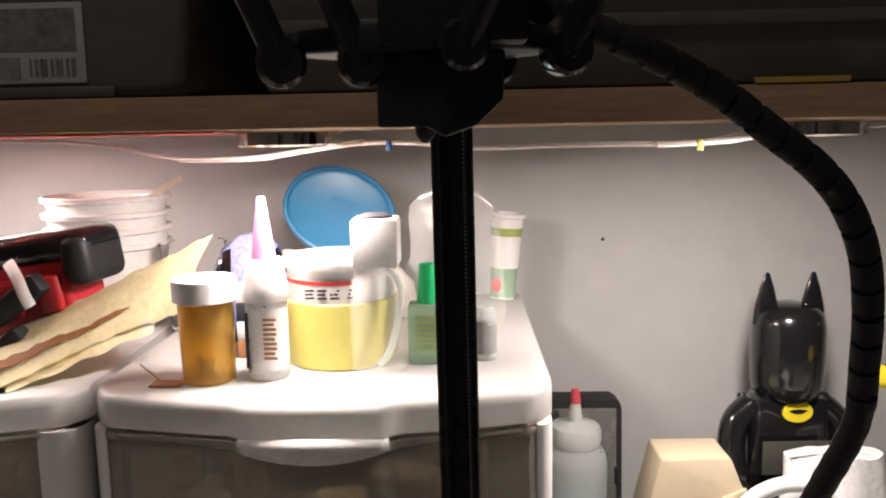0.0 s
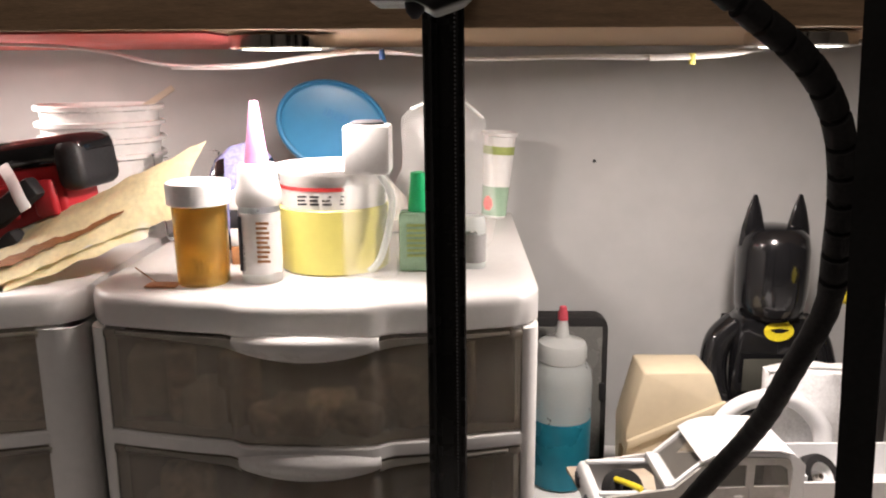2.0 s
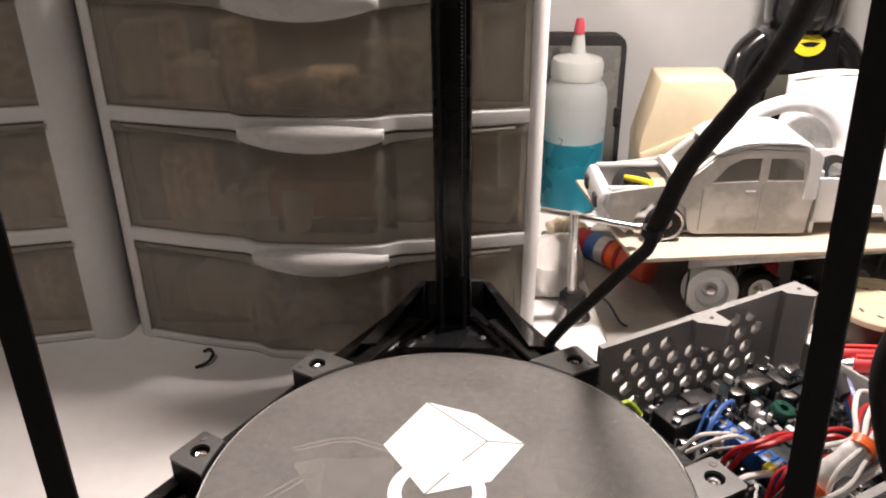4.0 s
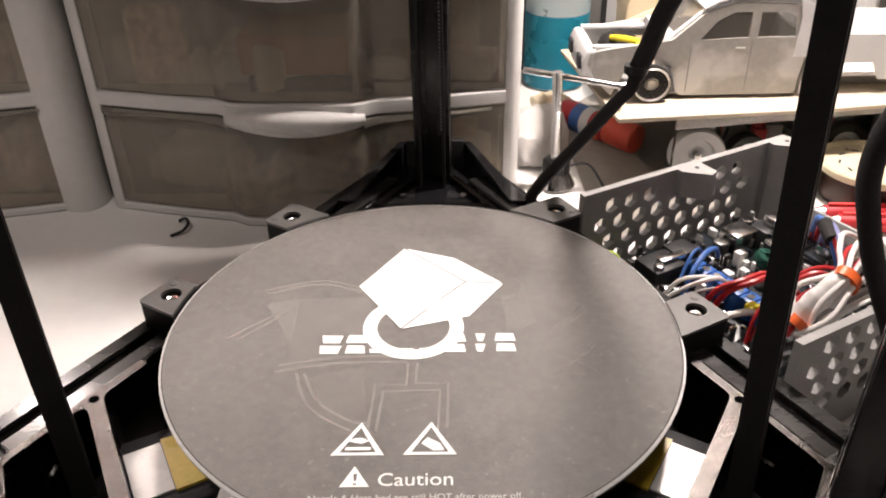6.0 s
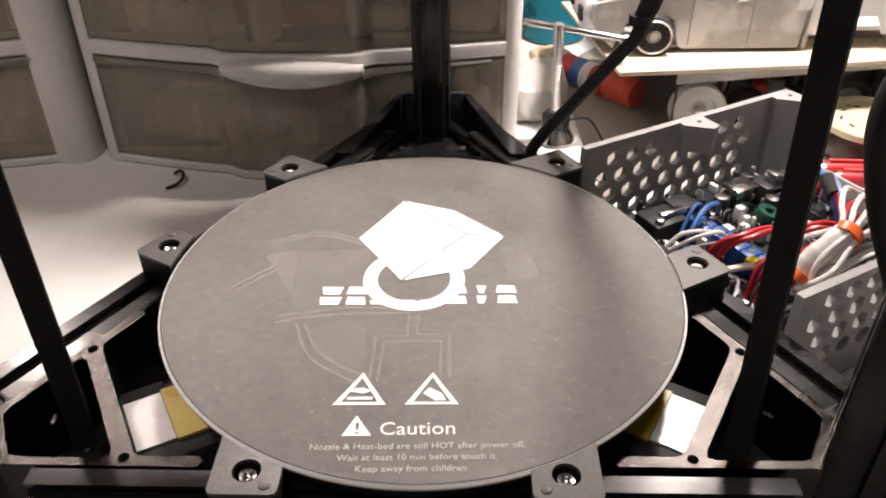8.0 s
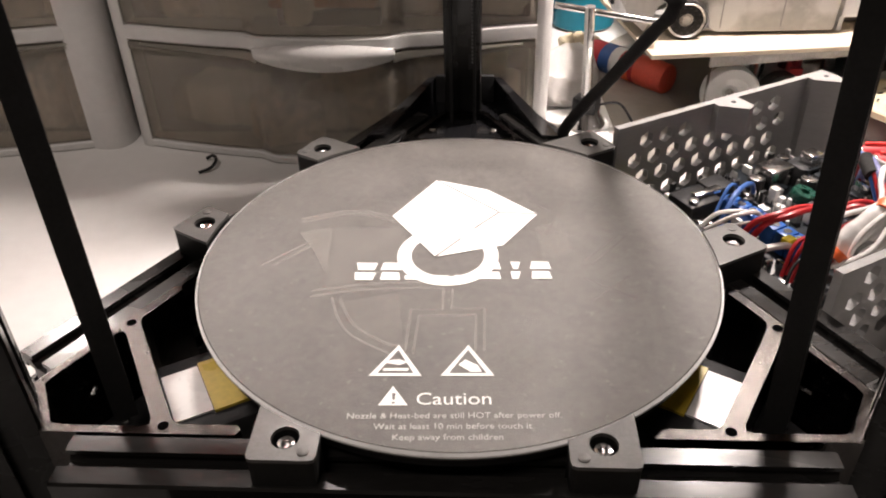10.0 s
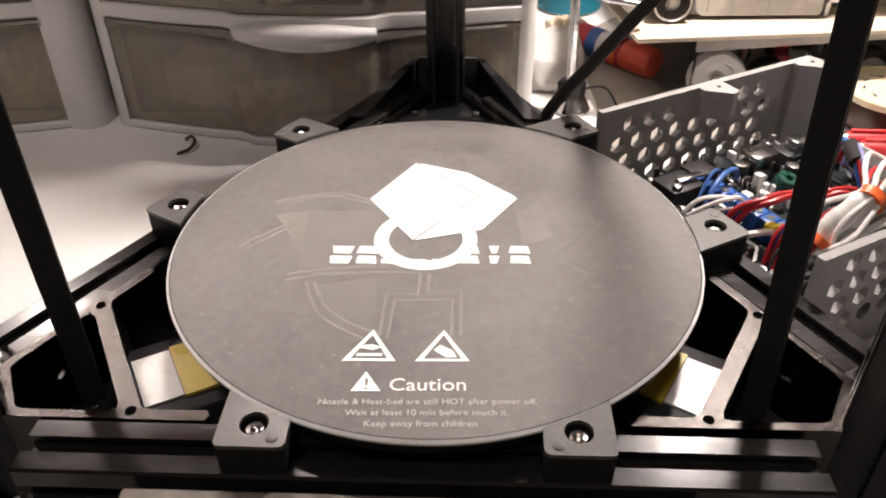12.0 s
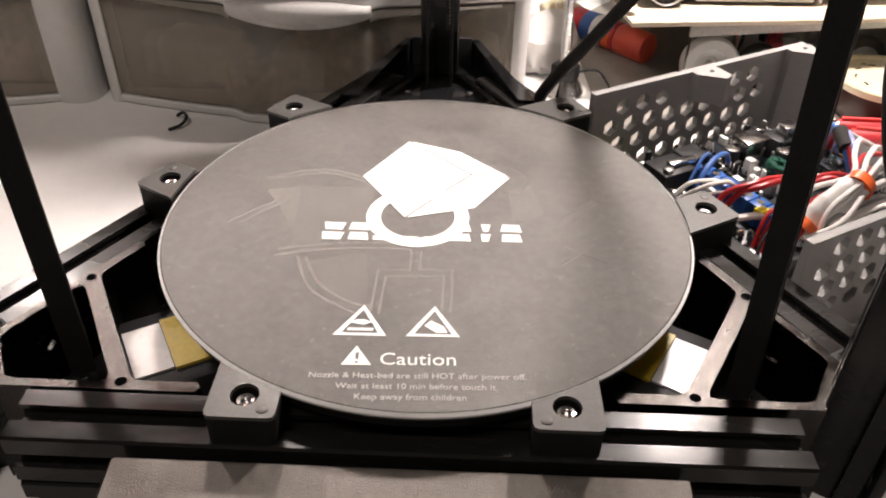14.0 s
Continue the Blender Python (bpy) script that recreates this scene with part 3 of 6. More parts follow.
# bed clips with sunken screws; they sit in the beams' slots
for k, off in ((0, -0.0470), (0, 0.0461), (1, -0.0453), (1, 0.0500), (2, -0.0410), (2, 0.0352)):
    m = RT[k] @ T3((off, -OUT[k], 0))
    s = 1 if off > 0 else -1
    arc = []
    for q in range(9):
        x = 0.0102 - 0.0204 * q / 8
        arc.append((x, OUT[k] - math.sqrt(0.1000 ** 2 - (x + off) ** 2)))
    outline = [(-0.0102, -0.0067), (-0.0097, -0.0080), (-0.0084, -0.0085), (0.0084, -0.0085), (0.0097, -0.0080), (0.0102, -0.0067)] + arc
    # the fall of light is coloured in: grey cap above, blackened sides below
    clip = part("bed_clip", prism(outline, BED - 0.0004, BED + 0.0010, [circle(0.0043, 20, 0, 0)[::-1]], m=m), M_CLIPLIT, printer, smooth=False)
    part("clip_shaded_side", prism([(x * 0.985, y * 0.985) for x, y in outline], BED - 0.0165, BED - 0.0005, [circle(0.0043, 20, 0, 0)[::-1]], m=m), M_CLIPSHADE, clip, "clip body, darkened as its shaded sides", smooth=False)
    part("screw", lathe([(0, BED - 0.0030), (0.0014, BED - 0.0030), (0.0016, BED - 0.0016), (0.0026, BED - 0.0013), (0.0033, BED - 0.0022), (0.0033, BED - 0.006), (0, BED - 0.006)], 18, m), M_STEEL, clip, "steel screw head")
    part("screw_well", lathe([(0.0042, BED - 0.0062), (0.0042, BED - 0.0054), (0, BED - 0.0054)], 18, m), M_BLACK, clip)
    part("clip_pip", cyl(0.0018, BED + 0.0008, BED + 0.0013, 16, 0.0002, m=m @ T3((-s * 0.0062, -0.0052, 0))), M_CLIPLIT, clip)

# effector with the hot end, parked high; rods run up to the carriages
EZ = 0.3985
eff = part("effector", prism([(-0.044, 0.012), (-0.044, 0.0), (-0.02, -0.010), (0.006, -0.010), (0.028, 0.002), (0.028, 0.016), (0.01, 0.034), (-0.02, 0.034)], EZ + 0.001, EZ + 0.008, bevel=0.0012), M_BLACK, printer)
part("fan_duct", prism([(-0.0215, EZ + 0.001), (0.0140, EZ + 0.001), (0.0135, EZ - 0.0125), (0.006, EZ - 0.0195), (-0.003, EZ - 0.0225), (-0.008, EZ - 0.0195), (-0.0215, EZ - 0.0195)], -0.004, 0.026, bevel=0.001, m=Matrix(((1, 0, 0, 0), (0, 0, 1, 0), (0, 1, 0, 0), (0, 0, 0, 1)))), M_BLACK, eff)
part("fan_body", box(-0.02, 0.02, -0.012, 0.022, EZ + 0.002, EZ + 0.042, 0.002), M_BLACK, eff)
part("nozzle", lathe([(0, EZ - 0.0242), (0.001, EZ - 0.0240), (0.0026, EZ - 0.0222), (0.003, EZ - 0.020), (0.003, EZ - 0.016), (0, EZ - 0.016)], 16, T3((-0.0085, 0.004, 0))), M_INK, eff, "small dark nozzle")
ENDS = [((-0.0475, -0.004, EZ - 0.0015), (-0.128, -0.045, 0.605)), ((-0.0255, -0.002, EZ - 0.0015), (-0.108, -0.085, 0.605)), ((0.0022, -0.012, EZ + 0.0015), (0.108, -0.085, 0.605)), ((0.0310, 0.0, EZ + 0.0005), (0.128, -0.045, 0.605)), ((-0.018, 0.03, EZ), (-0.016, 0.142, 0.605)), ((0.012, 0.03, EZ), (0.012, 0.142, 0.605))]
for a, c in ENDS:
    va, vc = Vector(a), Vector(c)
    d = (vc - va).normalized()
    rod = part("rod", tube([va + d * 0.010, vc], 0.0027, 12, 1), M_BLACK, printer)
    part("rod_end", tube([va, va + d * 0.011, va + d * 0.022, va + d * 0.0225], 0.0042, 12, 1), M_BLACK, rod)
    part("rod_joint", lathe([(0, -0.0030), (0.0050, -0.0034), (0.0058, -0.0040), (0.0066, -0.0038), (0.0070, -0.0028), (0.0070, 0.0028), (0.0058, 0.0040), (0, 0.0034)], 28, T3(va) @ pose(0, 0, 0, 90, 0, 15)), M_GLOSS, rod)
    part("joint_ball", lathe([(0.0044 * math.sin(math.pi * q / 10), -0.0044 * math.cos(math.pi * q / 10)) for q in range(11)], 16, T3(va)), M_GLOSS, rod)

# wiring loom of the hot end, hanging beside the bed
loom = thing("cable_loom", "black sleeved cable loom hanging from the print head", "cable")
LP = [(0.0180, 0.0000, 0.4140), (0.0375, 0.0180, 0.4085), (0.0550, 0.0200, 0.4015), (0.0780, 0.0200, 0.3890), (0.0960, 0.0200, 0.3755), (0.1095, 0.0200, 0.3650), (0.1195, 0.0210, 0.3535), (0.1268, 0.0225, 0.3380), (0.1310, 0.0260, 0.3190), (0.1330, 0.0300, 0.3000), (0.1345, 0.0360, 0.2770), (0.1290, 0.0460, 0.2500), (0.1275, 0.0620, 0.2250), (0.1260, 0.0780, 0.2050), (0.1205, 0.0900, 0.1860), (0.1060, 0.1000, 0.1550), (0.0980, 0.1000, 0.1320), (0.0940, 0.1000, 0.1205)]
lp = smooth_path(LP, 30)
rings, run, wrap = [], 0.0, bmesh.new()
for i, p in enumerate(lp):
    d = (lp[min(i + 1, len(lp) - 1)] - lp[max(i - 1, 0)]).normalized()
    run += (p - lp[max(i - 1, 0)]).length
    u = (run % 0.0098) / 0.0098
    r = (0.0048 if u < 0.84 else 0.0033) if p.z > 0.285 else 0.0045 + 0.0001 * math.sin(run * 700)
    e1 = d.cross(Vector((0.3, 1, 0.1))).normalized()
    e2 = d.cross(e1)
    rings.append([wrap.verts.new(p + d * 0.0016 * math.sin(a) + r * (math.cos(a) * e1 + math.sin(a) * e2)) for a in (2 * math.pi * q / 16 for q in range(16))])
for a, c in zip(rings, rings[1:]):
    for k in range(16):
        wrap.faces.new((a[k], a[(k + 1) % 16], c[(k + 1) % 16], c[k]))
part("sleeve", wrap, M_MATTE, loom, "black spiral cable wrap")
part("cable_tie", tube([(0.0940, 0.1, 0.125), (0.0940, 0.1, 0.1215)], 0.0054, 14, 1), M_BLACK, loom)
part("sleeve_end", tube([(0.0945, 0.1, 0.123), (0.0925, 0.0985, 0.1150), (0.0860, 0.1010, 0.1055), (0.0720, 0.1090, 0.0820), (0.0560, 0.1190, 0.0550), (0.0515, 0.1230, 0.040), (0.052, 0.125, 0.004)], 0.0031, 12, 8, 0.1), M_MATTE, loom)
part("thin_lead", tube([(0.0945, 0.102, 0.128), (0.1, 0.104, 0.124), (0.102, 0.104, 0.131), (0.097, 0.102, 0.137)], 0.0009, 6), M_BLACK, loom)

MCP = [(0.160, -0.055, 0.215), (0.152, -0.036, 0.185), (0.1435, -0.03, 0.160), (0.1392, -0.03, 0.146), (0.1390, -0.03, 0.134), (0.1420, -0.03, 0.122), (0.1480, -0.03, 0.105), (0.1556, -0.03, 0.089), (0.163, -0.032, 0.071), (0.168, -0.038, 0.035), (0.166, -0.045, 0.0036)]
mc = thing("motor_cable", "black cable looping beside the front corner", "cable")
part("sheath", tube(MCP, 0.0036, 12, 8), M_MATTE, mc)

# ---- electronics case with honeycomb walls beside the printer ----
case = thing("electronics_case", "open grey printed case with honeycomb side walls", "electronics case", pose(0, 0, 0, 0, 0, 30))


def comb(u0, u1, top, v0, v1):
    """A honeycomb wall along local x from u0 to u1."""
    holes = []
    rh, dx, dz = 0.0044, 0.0122, 0.0103
    for r in range(4):
        z = 0.0215 + r * dz
        n = int((u1 - u0 - 0.03) / dx)
        for c in range(n):
            x = u0 + 0.012 + c * dx + (dx / 2 if r % 2 else 0)
            if abs(x - (u0 + u1) / 2 + 0.004) < 0.016 and r >= 3:
                continue
            if x < u1 - 0.026:
                holes.append(circle(rh, 6, x, z, math.pi / 6)[::-1])
    return prism([(u0, 0.002), (u1, 0.002), (u1, top), (u0, top)], v0, v1, holes, m=Matrix(((1, 0, 0, 0), (0, 0, 1, 0), (0, 1, 0, 0), (0, 0, 0, 1))))


part("side_wall", comb(0.1112, 0.251, 0.0622, 0.0425, 0.0463), M_GREY, case, smooth=False)
part("side_wall", comb(0.1135, 0.251, 0.0592, -0.0850, -0.0813), M_GREY, case, smooth=False)
part("end_wall", box(0.2488, 0.251, -0.081, 0.042, 0.002, 0.030, 0.0005), M_GREY, case)
part("case_floor", box(0.1135, 0.251, -0.081, 0.042, 0.001, 0.004), M_GREY, case)
for u in (0.245, 0.1795):
    for v, s in ((0.0425, -1), (-0.0813, 1)):
        c = part("screw_boss", prism([(u - 0.0095, 0), (u + 0.006, 0), (u + 0.006, s * 0.012), (u + 0.001, s * 0.014), (u - 0.0095, s * 0.004)][::(1 if s > 0 else -1)], 0.004 if u > 0.2 else 0.048, 0.0625 if v > 0 else 0.0595, m=T3((0, v, 0))), M_GREY, case, smooth=False)
        part("screw_hole", cyl(0.0012, 0.0615 if v > 0 else 0.0585, 0.0628 if v > 0 else 0.0598, 12, m=T3((u, v + s * 0.004, 0))), M_INK, c)
# control board and its parts, in the case's own frame
pcb = thing("control_board", "black control board crowded with connectors and chips", "circuit board", pose(0, 0, 0, 0, 0, 30))
part("board", box(0.122, 0.226, -0.066, 0.036, 0.020, 0.0218, 0.0003), M_PCB, pcb)
for k in range(4):
    part("standoff", cyl(0.003, 0.004, 0.0200, 10, m=T3(((0.126, 0.222)[k % 2], (-0.062, 0.032)[k // 2], 0))), M_STEEL, pcb)
jack = part("power_jack", box(0.1275, 0.147, 0.004, 0.021, 0.0218, 0.034, 0.0015), M_BLACK, pcb, "black power socket")
part("jack_bar", box(0.134, 0.150, 0.0085, 0.0125, 0.0338, 0.0368, 0.0006), M_STEEL, jack, "bright metal contact")
part("jack_screw", cyl(0.0024, 0.0338, 0.0362, 14, 0.0006, m=T3((0.1315, 0.0075, 0))), M_STEEL, jack)
part("heat_sink_block", box(0.149, 0.163, 0.012, 0.025, 0.0218, 0.0330, 0.001), M_BLACK, pcb)
part("usb_port", box(0.184, 0.199, 0.0085, 0.0205, 0.0218, 0.035, 0.0008), M_STEEL, pcb)
part("card_slot", box(0.2015, 0.213, 0.005, 0.0165, 0.0218, 0.0335, 0.0008), M_BLACK, pcb)
for x, y, r, h in ((0.1786, 0.0135, 0.0042, 0.0318), (0.2005, -0.0005, 0.0046, 0.0322), (0.1655, 0.0185, 0.0032, 0.0300), (0.2085, 0.024, 0.0036, 0.0310), (0.216, 0.0, 0.003, 0.0305)):
    cp = part("capacitor", cyl(r, 0.0218, h, 18, 0.0006, m=T3((x, y, 0))), M_BLACK, pcb)
    part("capacitor_top", cyl(r * 0.84, h - 0.0002, h + 0.0003, 18, 0.0002, m=T3((x, y, 0))), M_STEEL, cp, "bright metal top")
part("toroid", lathe([(0.0022, -0.003), (0.0055, -0.003), (0.0062, -0.002), (0.0062, 0.002), (0.0055, 0.003), (0.0022, 0.003), (0.0022, -0.003)], 20, T3((0.191, -0.0055, 0.0272)) @ pose(0, 0, 0, 12, 8, 0)), mat("green_choke", (0.01, 0.05, 0.035), 0.3, var=0.4, scale=400), pcb, "dark green wound choke")
for k in range(7):
    x, y = 0.1525 + 0.0002 * k, 0.0045 - k * 0.0068
    tb = part("terminal_block", box(x - 0.0042, x + 0.0042, y - 0.0032, y + 0.0032, 0.0218, 0.0325, 0.0006), M_BLUE, pcb)
    part("terminal_screw", cyl(0.0019, 0.0324, 0.0329, 12, m=T3((x, y, 0))), M_STEEL, tb)
for k in range(230):
    x, y = random.uniform(0.125, 0.223), random.uniform(-0.062, 0.034)
    if 0.146 < x < 0.16 and y < 0.01:
        continue
    w, d, h = random.uniform(0.0005, 0.0022), random.uniform(0.0006, 0.0026), random.uniform(0.001, 0.0085)
    part("component", box(x - w, x + w, y - d, y + d, 0.0218, 0.0218 + h, 0.0003), random.choice([M_BLACK, M_BLACK, M_STEEL, M_STEEL, M_INK, M_WHITE2, M_WHITE2, M_GREY]), pcb)
for k in range(9):
    y = 0.030 - k * 0.0052
    part("pin_header", box(0.1685, 0.1705, y - 0.0022, y + 0.0022, 0.0218, 0.0252, 0.0003), M_BLACK, pcb)
    for q in range(2):
        part("pin", box(0.1693, 0.1699, y - 0.0014 + q * 0.0022, y - 0.0008 + q * 0.0022, 0.0252, 0.031), M_STEEL, pcb)
for k in range(4):
    y = -0.046 + k * 0.0165
    dr = part("driver_board", box(0.203, 0.221, y, y + 0.0135, 0.032, 0.0334), M_PCB, pcb)
    part("driver_heat_sink", box(0.2075, 0.2155, y + 0.003, y + 0.0105, 0.0334, 0.039, 0.0004), M_STEEL, dr)
    for q in range(7):
        part("pin", box(0.204 + q * 0.0024, 0.2047 + q * 0.0024, y + 0.0005, y + 0.0012, 0.0218, 0.0352), M_STEEL, dr)
harness = thing("wire_harness", "tangle of coloured wires tied with orange bands", "wires", pose(0, 0, 0, 0, 0, 30))


def strand(pts, r, m, seg=8):
    return part("wire", tube(pts, r * 0.76, seg, 8), m, harness)


# two red wires arching from the terminals, and a thinner pair below
for k in range(2):
    o = 0.0032 * k
    strand([(0.1285 + o, -0.0235 - o, 0.030), (0.1320 + o, -0.0275 - o, 0.0425), (0.1400 + o, -0.0325 - o, 0.0475), (0.1520 + o, -0.0325 - o, 0.0470), (0.1630, -0.0330 - o, 0.0435), (0.1720, -0.036 - o, 0.034)], 0.0019, M_REDW)
    strand([(0.1330 + o, -0.047, 0.026), (0.1400, -0.0445 - o, 0.039), (0.1490, -0.0460, 0.040 + o), (0.1600, -0.0500 - o, 0.030)], 0.0012, M_REDW)
strand([(0.158, -0.040, 0.030), (0.1625, -0.0440, 0.046), (0.1700, -0.0480, 0.0505), (0.1780, -0.0540, 0.046)], 0.0021, M_REDW)
strand([(0.160, -0.036, 0.030), (0.1685, -0.0395, 0.045), (0.1800, -0.0430, 0.0475), (0.1900, -0.0490, 0.044)], 0.0015, M_REDW)
# pale blue and white wires into the first terminals
strand([(0.1345, -0.0075, 0.026), (0.1410, -0.0050, 0.0370), (0.1520, -0.0005, 0.0405), (0.1640, 0.0040, 0.0370), (0.1690, 0.0060, 0.030)], 0.0017, M_WIREB)
strand([(0.1380, 0.0000, 0.028), (0.1480, 0.0040, 0.0385), (0.1580, 0.0085, 0.0360), (0.1640, 0.0100, 0.028)], 0.0011, M_WIREB)
strand([(0.1250, -0.0040, 0.028), (0.1310, -0.0070, 0.0360), (0.1390, -0.0110, 0.0375), (0.1480, -0.0120, 0.0345)], 0.0014, M_WIREW)
strand([(0.1240, -0.0080, 0.030), (0.1320, -0.0150, 0.0385), (0.1420, -0.0180, 0.0400), (0.1500, -0.0170, 0.0345)], 0.0014, M_WIREW)
strand([(0.1230, -0.0120, 0.026), (0.1300, -0.0180, 0.0360), (0.1400, -0.0230, 0.0380), (0.1500, -0.0230, 0.0335)], 0.0011, M_GREY)
strand([(0.1260, -0.0365, 0.034), (0.1306, -0.0373, 0.0355), (0.1393, -0.0395, 0.0355), (0.1450, -0.0400, 0.033)], 0.0021, M_WIREW)
part("connector", box(0.1425, 0.1480, -0.0392, -0.0350, 0.0328, 0.0362, 0.0006), M_YELLOW, harness, "small yellow plug")
for k in range(4):
    strand([(0.1300 + 0.003 * k, -0.052, 0.026), (0.1360 + 0.003 * k, -0.0500, 0.034 + 0.002 * k), (0.1440 + 0.002 * k, -0.0520, 0.036), (0.1540, -0.058, 0.028)], 0.0010, (M_BLACK, M_REDW, M_BLACK, M_GREY)[k], 6)
# the white bundle, with its band
for k in range(9):
    a, q = k * 2.4, 0.0013 * math.sqrt(k)
    dy, dz = q * math.cos(a) * 1.5, q * math.sin(a)
    strand([(0.1400 + 0.0022 * (k % 4), -0.0600 - 0.0010 * k, 0.036 + 0.0008 * (k % 5)), (0.1510 + 0.001 * (k % 3), -0.0610 + dy * 2.2, 0.0475 + dz), (0.1677, -0.0620 + dy, 0.0560 + dz), (0.1830, -0.0560 + dy * 2.0, 0.0560 + dz * 2), (0.2020, -0.0500 + dy * 3.0, 0.0520 + dz * 2), (0.2280, -0.0480 + dy * 4, 0.040)], 0.0016, M_WIREW if k % 5 else M_REDW)
part("white_wrap", tube([(0.1450, -0.0600, 0.0420), (0.1530, -0.0608, 0.0490), (0.1600, -0.0612, 0.0530), (0.1672, -0.0618, 0.0560)], 0.0056, 12, 6, 0.12, flat=0.6), M_WIREW, harness, "white wrap round the wires")
part("tie_band", tube([(0.1435, -0.0596, 0.0405), (0.1462, -0.0602, 0.0432)], 0.0064, 14, 1, flat=0.7), M_ORANGE, harness, "orange band round the wires")
part("tie_band", tube([(0.1655, -0.0628, 0.0555), (0.1700, -0.0612, 0.0568)], 0.0062, 16, 1, flat=0.75), M_ORANGE, harness, "orange band round the wires")
for k in range(5):
    strand([(0.1420 + 0.003 * k, -0.066, 0.030), (0.1500, -0.0690 + 0.002 * k, 0.043 + 0.001 * k), (0.1640, -0.0700 + 0.0016 * k, 0.048), (0.1820, -0.0690 + 0.002 * k, 0.047), (0.2000, -0.064, 0.040)], 0.0014, (M_WIREW, M_WIREW, M_GREY, M_WIREW, M_CLEAR)[k])
# sleeved colour leads at the far end
for k, m in enumerate((M_WIREB, M_REDW, M_PURPLE)):
    strand([(0.2210 - 0.002 * k, -0.006 - 0.004 * k, 0.030), (0.2150, -0.0110 - 0.0035 * k, 0.0475), (0.2080 - 0.001 * k, -0.0230 - 0.004 * k, 0.0470), (0.2030 - 0.001 * k, -0.0360 - 0.003 * k, 0.036)], 0.0019, m)
part("shrink_sleeve", tube([(0.2130, -0.0165, 0.0480), (0.2060, -0.0275, 0.0455)], 0.0036, 12, 1), M_MATTE, harness, "black shrink sleeve")
strand([(0.114, 0.034, 0.022), (0.118, 0.034, 0.030), (0.124, 0.033, 0.031), (0.129, 0.029, 0.024)], 0.0018, mat("yellow_green_wire", (0.45, 0.6, 0.05), 0.4))

# ---- drawer units ----
def front(x, half):
    """The bowed front of a drawer unit, with a creased bulge in the middle."""
    u = abs(x)
    if u > 0.046:
        return -0.0175 * (1 - ((u - 0.046) / (half - 0.046)) ** 1.25)
    s = min(1.0, (0.046 - u) / 0.009)
    return -0.0175 - 0.0055 * s - 0.0025 * (1 - (u / 0.046) ** 2)


def pull(half, zc):
    """A lens-shaped drawer pull: blunt ends, the belly proud below and the brow turned up to the light."""
    b = bmesh.new()
    rows, n, k, w = [], 30, 9, 0.0400
    for i in range(n + 1):
        u = 2 * i / n - 1
        x = w * u
        e = 1 - u * u
        top, low = zc + 0.0034 + 0.0032 * e, zc - 0.0030 - 0.0066 * e
        col = []
        for j in range(k + 1):
            v = j / k
            swell = (0.0025 + 0.0065 * e) * math.sin(math.pi * min(1.0, 0.12 + 0.80 * (1 - v) ** 0.8 + 0.05))
            col.append(b.verts.new((x, front(x, half) - 0.0008 - swell, low + (top - low) * v)))
        col += [b.verts.new((x, front(x, half) + 0.004, top)), b.verts.new((x, front(x, half) + 0.004, low))]
        rows.append(col)
    m = k + 3
    for a, c in zip(rows, rows[1:]):
        for j in range(m):
            b.faces.new((a[j], a[(j + 1) % m], c[(j + 1) % m], c[j]))
    b.faces.new(rows[0])
    b.faces.new(rows[-1])
    return b


def slab(x0, x1, half, yo, depth, z0, z1, n=60, bm=None, rnd=0.0012, rib=0.0):
    """A band that follows the unit's bowed front; depth: its thickness, or None for one that reaches the back line."""
    b = bmesh.new()
    cols = []
    for i in range(n + 1):
        x = x0 + (x1 - x0) * i / n
        yf = front(x, half) + yo
        zl = z0
        yf += rib * (i % 2)
        yb = yf + depth if depth < 0.05 else depth
        arc = [(x, yf + rnd * (1 - math.cos(q)), z1 - rnd * (1 - math.sin(q))) for q in (0.0, 0.5236, 1.0472, 1.5708)]
        cols.append([b.verts.new(p) for p in [(x, yf + 0.0012, zl), (x, yf, zl + 0.0012)] + arc + [(x, yb, z1), (x, yb, zl)]])
    for a, c in zip(cols, cols[1:]):
        for k in range(8):
            b.faces.new((a[k], a[(k + 1) % 8], c[(k + 1) % 8], c[k]))
    b.faces.new(cols[0])
    b.faces.new(cols[-1])
    return join(bm, b)


